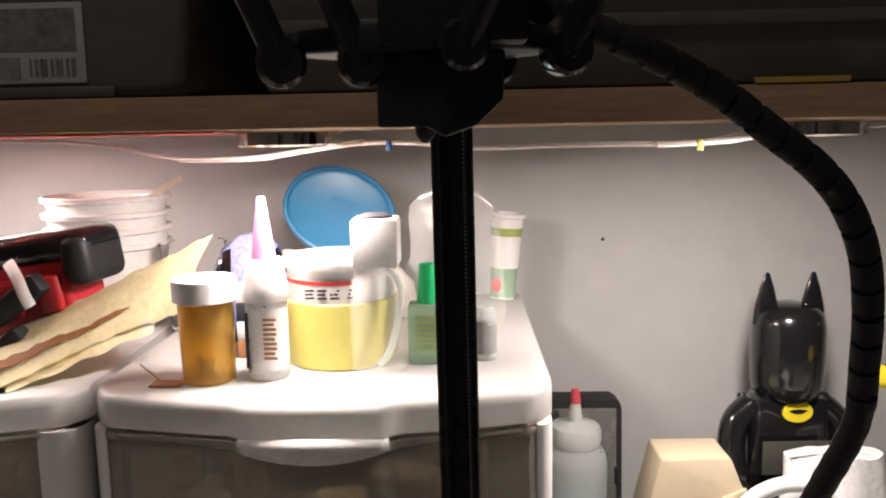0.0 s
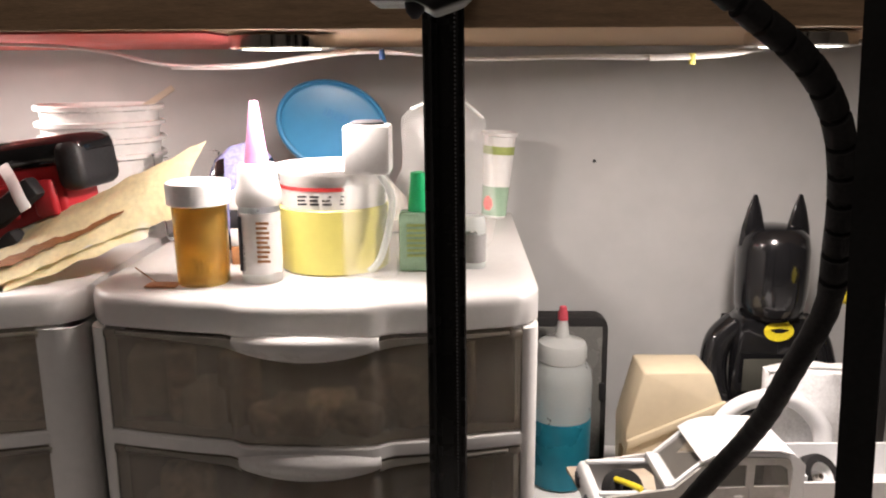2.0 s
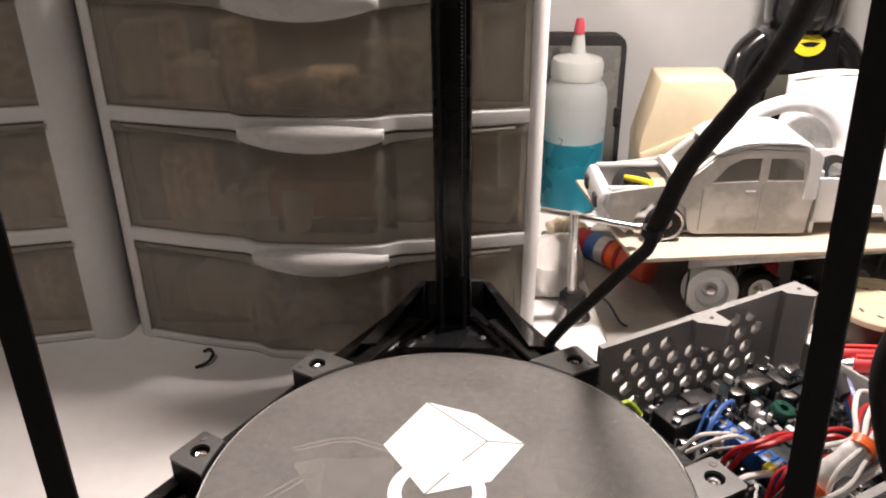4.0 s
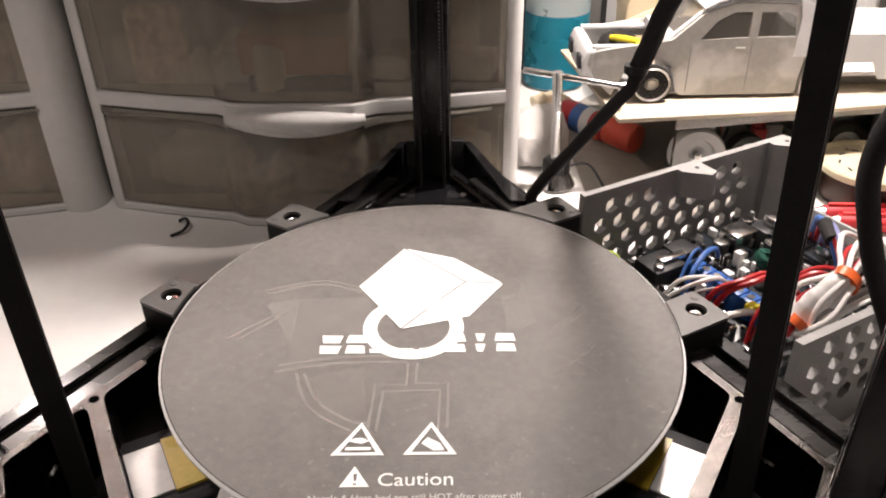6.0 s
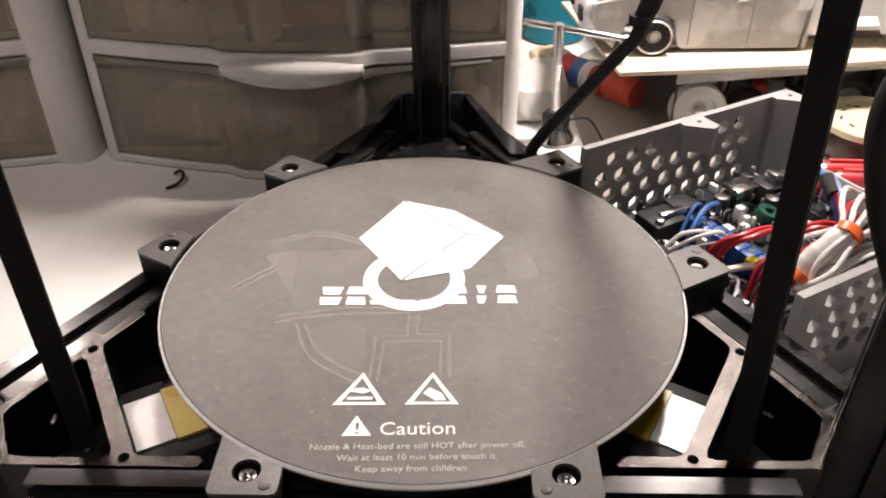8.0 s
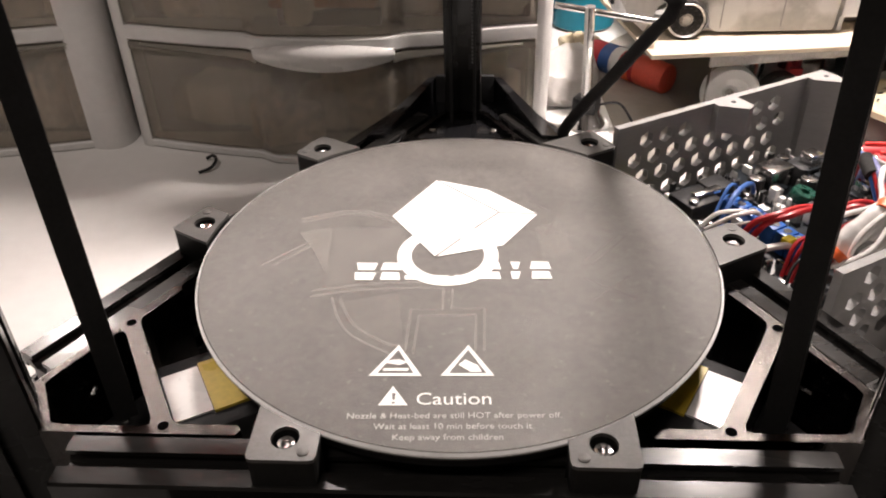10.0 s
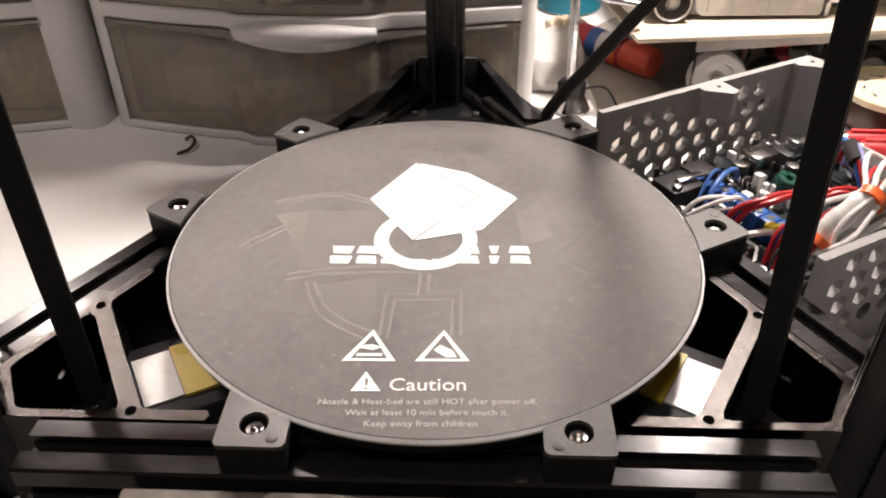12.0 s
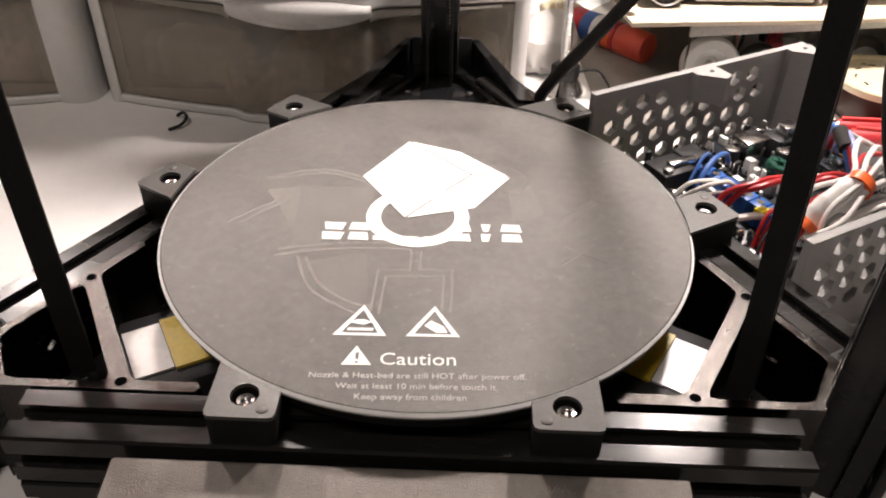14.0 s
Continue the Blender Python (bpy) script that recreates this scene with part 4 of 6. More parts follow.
def drawer_unit(at, label, contents, wide=False):
    H, D, T = 0.129, 0.258, 0.238
    u = thing("drawer_unit", label, "drawer unit", at, "plastic drawer units")
    top = slab(-H, H, H, -0.0015, D, T - 0.0185, T, rnd=0.006)
    for v in top.verts:  # rounded front corners
        if v.co.y < 0.03:
            v.co.y += 0.012 * max(0.0, (abs(v.co.x) - H + 0.014) / 0.014) ** 2
    part("top_panel", top, M_TOPP, u)
    for s in (-1, 1):
        part("side_panel", prism([(s * H, 0.012), (s * H, D), (s * (H - 0.004), D), (s * (H - 0.004), 0.012)][::s], 0.0, T - 0.0203), M_SIDE, u, smooth=False)
        part("front_post", prism([(s * H, 0.0118), (s * (H - 0.0095), 0.0118), (s * (H - 0.0095), -0.0022), (s * (H - 0.006), -0.0018), (s * (H - 0.0032), -0.0002), (s * (H - 0.0012), 0.0024), (s * (H - 0.0002), 0.006)], 0.0, T - 0.0203), M_WHITE, u)
    if wide:
        part("front_post", prism([(H - 0.0001, 0.0118), (H - 0.0236, 0.0118), (H - 0.0236, -0.0052), (H - 0.019, -0.0070), (H - 0.013, -0.0076), (H - 0.007, -0.0064), (H - 0.003, -0.003), (H - 0.0008, 0.002)], 0.0, T - 0.0203), M_WHITE, u)
    part("back_panel", box(-H + 0.004, H - 0.004, D - 0.004, D, 0.0, T - 0.0205), M_WHITE, u)
    part("bottom_rail", slab(-H + 0.0093, H - 0.0093, H, 0.0, D - 0.005, 0.0, 0.005), M_WHITE, u)
    for z in (0.0705, 0.1465):
        part("divider_rail", slab(-H + 0.0093, H - 0.0093, H, -0.0006, D - 0.005, z, z + 0.0085), M_WHITE, u)
    for k, (z0, z1) in enumerate(((0.0055, 0.069), (0.0795, 0.145), (0.1555, 0.2165))):
        d = part("drawer", slab(-H + 0.0095, H - 0.0095, H, 0.0015, 0.0022, z0, z1, 100, rib=0.0005), M_SMOKE, u, "smoky translucent ribbed drawer")
        tray = box(-H + 0.013, H - 0.013, 0.008, D - 0.02, z0 + 0.0005, z0 + 0.002)
        for s in (-1, 1):
            tray = box(s * (H - 0.0138) - 0.0008, s * (H - 0.0138) + 0.0008, 0.008, D - 0.02, z0 + 0.002, z1 - 0.006, bm=tray)
        part("tray", tray, M_SMOKE, d, smooth=False)
        part("lip", slab(-H + 0.0095, H - 0.0095, H, -0.0004, 0.0028, z1 - 0.0045, z1 + 0.0004), M_SMOKE, d)
        for q in (-1, 1):  # the pale lip that sweeps down to the pull
            bb = bmesh.new()
            cols = []
            for i in range(15):
                x = q * (0.0392 + 0.0728 * i / 14)
                lo = z1 - 0.0014 - 0.0036 * ((0.116 - abs(x)) / 0.0768) ** 2
                y = front(x, H) - 0.0006
                cols.append([bb.verts.new(p) for p in ((x, y, z1 + 0.0002), (x, y - 0.0005, lo + 0.0008), (x, y, lo), (x, y + 0.0016, lo), (x, y + 0.0016, z1 + 0.0002))])
            for c0, c1 in zip(cols, cols[1:]):
                for j in range(5):
                    bb.faces.new((c0[j], c0[(j + 1) % 5], c1[(j + 1) % 5], c1[j]))
            bb.faces.new(cols[0])
            bb.faces.new(cols[-1])
            part("scoop_lip", bb, M_EDGE, d, "pale moulded lip")
        part("handle", pull(H, z1 + 0.0006 - 0.0014 * (k == 2)), M_WHITE2, d, "white curved pull")
        rnd = random.Random(contents + k)
        for c in range(11 if k == 2 else 12):
            w, dp, h = rnd.uniform(0.016, 0.042), rnd.uniform(0.012, 0.03), rnd.uniform(0.010, 0.046)
            x = -H + 0.03 + (2 * H - 0.06) * c / 11
            y = front(x, H) + (rnd.uniform(0.006, 0.018) if k == 2 else rnd.uniform(0.010, 0.034))
            mm = pose(x, y + dp / 2, z0 + 0.0022, 0, 0, rnd.uniform(-25, 25))
            part("content", box(-w / 2, w / 2, -dp / 2, dp / 2, 0, h, 0.004, 3, m=mm), rnd.choice([M_CONT, M_CONT, M_CONTW]), d, "blurred odds and ends inside")
        # upright block stands in for the bright vertical streak at the right end
        if k < 2:
            part("content", box(0.088, 0.104, 0.022, 0.05, z0 + 0.0022, z0 + 0.046, 0.002), M_CONTW if k == 1 else M_CONT, d, "upright block put in for the bright streak inside")
        part("content", box(0.066, 0.084, 0.012, 0.05, z0 + 0.0022, z0 + 0.036, 0.002), M_CONT, d)
        if k == 1:
            part("content", box(-0.03, 0.03, -0.012, 0.03, z0 + 0.012, z0 + 0.034, 0.001), M_CONTO, d, "orange carton inside")
            part("content", box(-0.026, 0.032, -0.0125, 0.03, z0 + 0.0022, z0 + 0.011, 0.001), M_INK, d)
    return u


drawer_unit(pose(-0.079, 0.1935, 0.0), "white three-drawer unit with smoky translucent drawers", 3)
drawer_unit(pose(-0.342, 0.1905, 0.0, 0, 0, 2.0), "white three-drawer unit standing beside a twin unit", 11, True)
TOP = 0.238 + 0.0002

# ---- things on the drawer units ----
def tag_bars(parent, m, w, h, n, material):
    """Print that cannot be read: plain bars."""
    for k in range(n):
        z = h * (0.5 - (k + 0.5) / n)
        part("print_bar", box(-w / 2, w / 2 * (1 - 0.3 * (k % 3 == 1)), -0.0002, 0.0, z - h / n * 0.26, z + h / n * 0.26, m=m), material, parent)


pill = thing("pill_bottle", "amber plastic medicine bottle with a white cap", "bottle", T3((-0.1465, 0.2165, TOP)) @ Matrix.Diagonal((0.97, 0.97, 0.91, 1)))
part("body", lathe([(0, 0), (0.0148, 0), (0.0155, 0.0008), (0.0162, 0.05), (0.0162, 0.0525), (0.0150, 0.0525), (0.0143, 0.002), (0, 0.002)], 40), M_AMBER, pill)
part("cap", lathe([(0, 0.0665), (0.017, 0.0665), (0.0186, 0.0655), (0.019, 0.064), (0.0187, 0.054), (0.019, 0.0525), (0.0175, 0.0515), (0.0163, 0.0515), (0.0163, 0.062), (0, 0.062)], 48), M_WHITE2, pill, "white cap")
for k in range(26):
    a, r = random.uniform(0, 6.28), random.uniform(0, 0.009)
    p = Vector((r * math.cos(a), r * math.sin(a), 0.003))
    d = Vector((random.uniform(-0.5, 0.5), random.uniform(-0.5, 0.5), 1)).normalized()
    part("pin", tube([p, p + d * random.uniform(0.008, 0.014)], 0.0004, 5, 1), M_KAPTON, pill)

glue = thing("glue_bottle", "white glue bottle with a pink cone tip", "bottle", T3((-0.1130, 0.222, TOP)) @ Matrix.Diagonal((1, 1, 0.97, 1)))
part("body", lathe([(0, 0), (0.0112, 0), (0.012, 0.001), (0.012, 0.046), (0.011, 0.048), (0, 0.048)], 36), M_FROST, glue)
part("label", lathe([(0.0122, 0.006), (0.0122, 0.043)], 36), M_WHITE2, glue, "printed paper label")
tag_bars(glue, pose(0.0045, -0.0128, 0.026), 0.0075, 0.026, 9, M_BROWN)
words("label_text", "Made in U.S.A.", 0.0034, pose(-0.0066, -0.0126, 0.0165, 90, -90, 0), M_INK, glue)
part("label_stripe", box(-0.0105, -0.0088, -0.0098, -0.0085, 0.008, 0.041), M_INK, glue)
part("collar", lathe([(0, 0.047), (0.0125, 0.047), (0.0132, 0.0485), (0.0130, 0.057), (0.0118, 0.060), (0.0113, 0.070), (0.0098, 0.072), (0, 0.072)], 36), M_WHITE2, glue)
part("tip", lathe([(0, 0.071), (0.0072, 0.071), (0.0024, 0.108), (0.002, 0.1085), (0, 0.1085)], 28), M_PINK, glue, "tall pink cone tip")

tub = thing("yellow_tub", "round tub in a yellow band with a white upper rim", "tub", T3((-0.0750, 0.262, TOP)) @ Matrix.Diagonal((1, 1, 0.92, 1)))
part("band", lathe([(0, 0), (0.0335, 0), (0.0345, 0.0012), (0.0348, 0.043), (0.0335, 0.0440), (0.0325, 0.0435), (0.0325, 0.003), (0, 0.003)], 56), M_TUBY, tub)
part("cup", lathe([(0, 0.004), (0.030, 0.004), (0.0322, 0.040), (0.0335, 0.066), (0.0365, 0.0665), (0.0368, 0.070), (0.0355, 0.071), (0.0330, 0.0695), (0.0312, 0.0655), (0.030, 0.03), (0, 0.03)], 56), M_WHITE, tub)
lb = part("label", lathe([(0.03335, 0.0440), (0.0340, 0.0595)], 56), M_WHITE2, tub)
seg = lathe([(0.0342, 0.0562), (0.0344, 0.0588)], 56)
bmesh.ops.delete(seg, geom=[v for v in seg.verts if v.co.x > 0.012 or v.co.y > -0.012], context="VERTS")
part("label_stripe", seg, M_REDINK, tub)
for k in range(4):
    m = pose(-0.014 + 0.0075 * k, -0.0322 - 0.0012 * (k in (1, 2)), 0.0505)
    tag_bars(tub, m, 0.0055, 0.0075, 3, M_INK)

spray = thing("clear_bottle", "clear bottle with a square white cap", "bottle", T3((-0.0490, 0.2325, TOP)) @ Matrix.Diagonal((1, 1, 0.95, 1)))
part("body", lathe([(0, 0.0), (0.0165, 0.0), (0.0175, 0.002), (0.0175, 0.046), (0.0165, 0.056), (0.013, 0.064), (0.0125, 0.070), (0.0112, 0.070), (0.0118, 0.063), (0.0160, 0.045), (0.016, 0.003), (0, 0.003)], 36), M_THIN, spray)
part("cap", box(-0.0135, 0.0135, -0.0125, 0.0125, 0.066, 0.096, 0.002), M_WHITE2, spray, "square white cap")
part("curved_tube", tube([(0.006, 0.004, 0.064), (0.013, 0.003, 0.050), (0.011, 0.0, 0.030), (0.006, -0.004, 0.012), (0.0, -0.006, 0.004)], 0.0022, 10, 8), M_FROST, spray, "hazy curved dip tube")
part("cap_insert", lathe([(0, 0.0955), (0.0098, 0.0955), (0.0098, 0.0975), (0.0075, 0.0985), (0, 0.0985)], 28), M_INK, spray, "dark round insert")

green = thing("green_capped_bottle", "small bottle of pale green liquid with a green cap", "bottle", (-0.0205, 0.248, TOP))
part("body", box(-0.012, 0.012, -0.008, 0.008, 0.0, 0.037, 0.002), M_PALEG, green)
part("cap", lathe([(0, 0.037), (0.0062, 0.037), (0.0066, 0.038), (0.0048, 0.061), (0, 0.062)], 24), M_GREEN, green, "bright green cap")
tag_bars(green, pose(0.0, -0.0083, 0.02), 0.014, 0.022, 7, M_OLIVE)

yog = thing("yoghurt_cup", "printed yoghurt cup with fruit picture, resting upside up", "cup", T3((0.0340, 0.4300, TOP + 0.0004)) @ pose(0, 0, 0, 0, 4, 0) @ Matrix.Diagonal((0.83, 0.83, 1.03, 1)))
part("body", lathe([(0, 0), (0.0115, 0), (0.0125, 0.001), (0.0158, 0.066), (0.0182, 0.067), (0.0185, 0.0695), (0.0165, 0.070), (0.0150, 0.066), (0.0115, 0.004), (0, 0.004)], 40), M_WHITE, yog)
part("band", lathe([(0.01565, 0.052), (0.0159, 0.0585)], 40), M_OLIVE, yog)
part("picture", lathe([(0.0128, 0.002), (0.01395, 0.026)], 40), M_PALEG, yog)
part("fruit_print", lathe([(0, 0), (0.004, 0.001), (0.0062, 0.005), (0.005, 0.010), (0.002, 0.013), (0, 0.013)], 20, pose(-0.006, -0.0100, 0.006), sy=0.6), M_STRAW, yog)

lid = thing("blue_lid", "round blue plastic lid leaning among the tubs", "lid", T3((-0.0915, 0.372, 0.318)) @ pose(0, 0, 0, 64, 0, 6) @ pose(0, 0, 0, 0, 0, -24) @ Matrix.Scale(0.86, 4))
part("disc", lathe([(0, 0), (0.036, 0), (0.040, 0.0008), (0.042, 0.003), (0.0455, 0.0035), (0.0462, 0.001), (0.0475, 0.001), (0.0478, 0.008), (0.0465, 0.0095), (0.0440, 0.0095), (0.043, 0.006), (0.040, 0.004), (0, 0.004)], 64, sx=1.05, sy=0.86), M_LIDB, lid)
for k in range(7):
    part("print_bar", box(-0.012 + k * 0.0034, -0.0105 + k * 0.0034 + 0.0008 * (k % 2), 0.006, 0.0135, 0.0038, 0.0043), mat("blue_lid_relief", (0.03, 0.15, 0.32), 0.4) if k == 0 else bpy.data.materials["blue_lid_relief"], lid)
prop = thing("grey_bag", "crumpled translucent grey bag behind the bottles", "bag", (-0.105, 0.362, TOP))
bg = lathe([(0, 0), (0.05, 0), (0.056, 0.012), (0.05, 0.03), (0.042, 0.045), (0.03, 0.052), (0, 0.054)], 28, sx=1.3, sy=0.62)
for v in bg.verts:
    v.co += Vector(noise.noise_vector(v.co * 60)) * 0.006 + Vector(noise.noise_vector(v.co * 160)) * 0.002
    v.co.z = max(v.co.z, 0)
part("film", bg, mat("grey_film", (0.55, 0.52, 0.48), 0.35, var=0.3, bump=0.6, bscale=150), prop)
bag = thing("clear_bag", "crumpled hazy clear plastic bag behind the bottles", "bag", (-0.004, 0.288, TOP))
bg = lathe([(0, 0), (0.026, 0), (0.031, 0.012), (0.0325, 0.024), (0.033, 0.036), (0.033, 0.048), (0.032, 0.06), (0.031, 0.072), (0.029, 0.083), (0.026, 0.092), (0.02, 0.1), (0.012, 0.105), (0.004, 0.107), (0, 0.1075)], 72, sy=0.6)
for v in bg.verts:
    v.co += Vector(noise.noise_vector(v.co * 40)) * 0.005 + Vector(noise.noise_vector(v.co * 110)) * 0.0016
    v.co.z = max(v.co.z, 0)
part("seam", tube([(-0.022, -0.012, 0.098), (-0.006, -0.017, 0.1035), (0.010, -0.016, 0.1025), (0.024, -0.010, 0.092)], 0.0009, 8, 8, 0.4), mat("film_seam", (0.85, 0.85, 0.83), 0.25, alpha=0.5), bag, "folded clear seam")
part("film", bg, mat("clear_film", (0.85, 0.85, 0.82), 0.2, alpha=0.1, var=0.2, scale=50, bump=0.5, bscale=140), bag)
vial = thing("small_clear_vial", "short clear vial with a grey label", "vial", (0.0135, 0.254, TOP))
part("body", lathe([(0, 0), (0.0075, 0), (0.008, 0.001), (0.008, 0.03), (0.0065, 0.033), (0, 0.033)], 24), M_FROST, vial)
part("label", lathe([(0.0081, 0.004), (0.0081, 0.022)], 24), M_GREY, vial)
pack = thing("violet_packet", "crumpled violet and black foil packet", "packet", (-0.148, 0.318, TOP))
bg = lathe([(0, 0), (0.026, 0), (0.031, 0.012), (0.03, 0.042), (0.021, 0.062), (0.01, 0.070), (0, 0.072)], 26, sy=0.7)
for v in bg.verts:
    v.co += Vector(noise.noise_vector(v.co * 70)) * 0.006
    v.co.z = max(v.co.z, 0)
for f in bg.faces:
    c = f.calc_center_median()
    f.material_index = 1 if noise.noise(c * 70) > 0.10 and c.z < 0.064 else 0
part("foil", bg, [M_PURPLE, M_GLOSS], pack)
for k in range(4):
    cb = thing("small_drawer_box", "small brown and white box stacked behind the glue", "box", (-0.131, 0.268 + 0.0004 * k, TOP + 0.0118 * k), "stacked small boxes")
    part("carton", box(-0.011, 0.011, -0.009, 0.009, 0, 0.0116, 0.0006), (M_BROWN, M_WHITE, M_INK, M_WHITE)[k], cb)

# things on the twin unit
roll = thing("paper_envelope", "crumpled yellow paper wrapper with a torn brown edge", "paper")
PL, PU = Vector((-0.264, 0.200, TOP + 0.001)), Vector((-0.303, 0.264, TOP + 0.012))
QL, QU = Vector((-0.174, 0.252, 0.272)), Vector((-0.153, 0.262, 0.318))


def sheet_at(t, v, lift=0.0):
    p = PL.lerp(QL, t).lerp(PU.lerp(QU, t), v)
    p += Vector(noise.noise_vector(Vector((t * 6, v * 3, 3)))) * 0.0022 + Vector((0.1, -0.7, 0.7)) * (0.004 * math.sin(math.pi * min(max(v, 0), 1)) + lift)
    p.z = max(p.z, TOP + 0.0008 + lift)
    return p


bm = bmesh.new()
grid = [[bm.verts.new(sheet_at(-0.45 + 1.45 * i / 36, v / 10 + (0.02 * math.sin(i * 1.9) if v in (0, 10) else 0))) for v in range(11)] for i in range(37)]
for a, c in zip(grid, grid[1:]):
    for k in range(10):
        bm.faces.new((a[k], a[k + 1], c[k + 1], c[k]))
bmesh.ops.solidify(bm, geom=bm.faces[:], thickness=0.0012)
part("sheet", bm, M_PAPER, roll)
bm = bmesh.new()
pr = None
for i in range(31):
    t = -0.42 + 1.12 * i / 30
    w = 0.075 * math.sin(math.pi * (0.06 + 0.88 * i / 30)) * (1 + 0.3 * math.sin(i * 2.3))
    row = [bm.verts.new(sheet_at(t, 0.30 + w, 0.0016)), bm.verts.new(sheet_at(t, 0.30 - w, 0.0016))]
    if pr:
        bm.faces.new((pr[0], pr[1], row[1], row[0]))
    pr = row
bmesh.ops.solidify(bm, geom=bm.faces[:], thickness=0.0006)
part("torn_edge", bm, M_BROWN, roll, "torn brown edge")
bm = bmesh.new()
grid = [[bm.verts.new(sheet_at(-0.40 + 1.2 * i / 24, -0.13 + 0.06 * v + 0.03 * math.sin(i * 1.3) * (v == 0), -0.0004) + Vector((0.004, 0.004, -0.0))) for v in range(4)] for i in range(25)]
for a, c in zip(grid, grid[1:]):
    for k in range(3):
        bm.faces.new((a[k], a[k + 1], c[k + 1], c[k]))
bmesh.ops.solidify(bm, geom=bm.faces[:], thickness=0.0008)
part("under_fold", bm, M_PAPER, roll)

tool = thing("tool_case", "rounded black case with a red front and a black clip", "case", pose(-0.300, 0.285, TOP + 0.009, 0, -8, -6))
part("shell", box(-0.055, 0.078, -0.022, 0.026, 0.046, 0.066, 0.008, 4), M_GLOSS, tool)
part("shell_end", box(0.058, 0.078, -0.0235, 0.026, 0.030, 0.0635, 0.008, 4), M_BLACK, tool)
part("red_body", box(-0.055, 0.060, -0.019, 0.022, 0.0, 0.05, 0.004, 3), M_RED, tool)
for x in (-0.02, 0.012, 0.04):
    part("red_rib", box(x, x + 0.016, -0.024, -0.018, 0.016, 0.04, 0.003, 3), M_RED, tool)
part("latch", box(-0.006, 0.036, -0.034, -0.022, 0.012, 0.026, 0.003, m=pose(0.026, 0, 0.004, 0, -28, 0)), M_BLACK, tool)
part("latch", box(-0.05, 0.004, -0.040, -0.026, 0.0, 0.018, 0.004, m=pose(0.036, 0, -0.004, 0, -30, 0)), M_MATTE, tool)
part("white_tag", tube([(0.028, -0.0265, 0.052), (0.037, -0.034, 0.043), (0.043, -0.039, 0.032), (0.047, -0.041, 0.024)], 0.0036, 8, 6, flat=0.2), M_WHITE2, tool, "white paper tag")
part("white_top", box(-0.05, 0.03, -0.018, 0.022, 0.0655, 0.0665, 0.0004), M_WHITE, tool)

for k in range(4):
    bw = thing("white_bowl", "white plastic bowl in a nested stack", "bowl", T3((-0.2625, 0.358, TOP + 0.0115 * k)) @ Matrix.Diagonal((0.95, 0.95, 0.96, 1)), "stack of white bowls")
    part("body", lathe([(0, 0), (0.03, 0), (0.033, 0.002), (0.044, 0.062), (0.0475, 0.063), (0.048, 0.066), (0.046, 0.067), (0.0425, 0.064), (0.0315, 0.004), (0, 0.004)], 48), M_WHITE2, bw)
stick = thing("wooden_stick", "short pale wooden stick in the bowl", "stick")
part("shaft", box(-0.0022, 0.0022, -0.001, 0.001, 0, 0.075, 0.0004, m=pose(-0.2680, 0.352, 0.3090, 0, 58, 0)), M_CARD, stick)
cupc = thing("clear_cup", "clear plastic cup behind the wrapper", "cup", (-0.196, 0.345, TOP))
part("body", lathe([(0, 0), (0.017, 0), (0.018, 0.001), (0.0235, 0.062), (0.0245, 0.063), (0.0232, 0.064), (0.0168, 0.003), (0, 0.003)], 36), M_CLEAR, cupc)
wire = thing("thin_wire", "thin dark wire lying on the drawer unit", "wire")
part("strand", tube([(-0.195, 0.235, TOP + 0.004), (-0.184, 0.222, TOP + 0.003), (-0.172, 0.21, TOP + 0.001), (-0.163, 0.208, TOP + 0.0006)], 0.0004, 5), M_BROWN, wire)
chip = thing("cardboard_scrap", "small brown scrap under the amber bottle", "scrap", (-0.165, 0.2065, TOP))
part("sheet", box(-0.012, 0.006, -0.005, 0.006, 0, 0.0012, 0.0003), M_BROWN, chip)

# ---- right of the printer: bottle, boxes, model truck ----
sq = thing("squeeze_bottle", "squeeze bottle half full of teal liquid, red tip", "bottle", T3((0.0940, 0.4190, 0.0)) @ Matrix.Diagonal((1, 1, 0.975, 1)))
part("body", lathe([(0, 0), (0.023, 0), (0.0262, 0.002), (0.0268, 0.100), (0.0255, 0.109), (0.0205, 0.117), (0.0198, 0.119), (0, 0.119)], 48), M_FROST, sq)
part("liquid", lathe([(0.0264, 0.0025), (0.0266, 0.004), (0.0270, 0.064), (0.0269, 0.065)], 48), M_TEAL, sq, "teal liquid")
part("cap", lathe([(0, 0.118), (0.0212, 0.118), (0.0216, 0.12), (0.0216, 0.130), (0.0200, 0.134), (0.010, 0.1365), (0.0062, 0.1385), (0.0048, 0.150), (0.0036, 0.1555), (0, 0.1555)], 40), M_CAPT, sq, "translucent white cap")
part("tip", lathe([(0, 0.1545), (0.0046, 0.1545), (0.0042, 0.160), (0.0030, 0.1665), (0, 0.167)], 24), M_TIPR, sq, "red tip cover")

gc = thing("grey_case", "flat dark grey case leaning on the wall", "case", pose(0.1035, 0.456, 0.0, -3, 0, 0) @ Matrix.Diagonal((1, 1, 1.075, 1)))
part("frame", prism([(x, y) for x, y in [(-0.036, 0.0), (0.036, 0.0), (0.036, 0.122), (0.034, 0.128), (0.028, 0.131), (-0.028, 0.131), (-0.034, 0.128), (-0.036, 0.122)]], -0.012, 0.012, bevel=0.0007, m=pose(0, 0, 0.001, 90)), M_MATTE, gc)
part("panel", box(-0.031, 0.031, -0.0135, -0.0115, 0.008, 0.124, 0.001), mat("grey_clear_panel", (0.14, 0.14, 0.132), 0.25, var=0.1), gc)
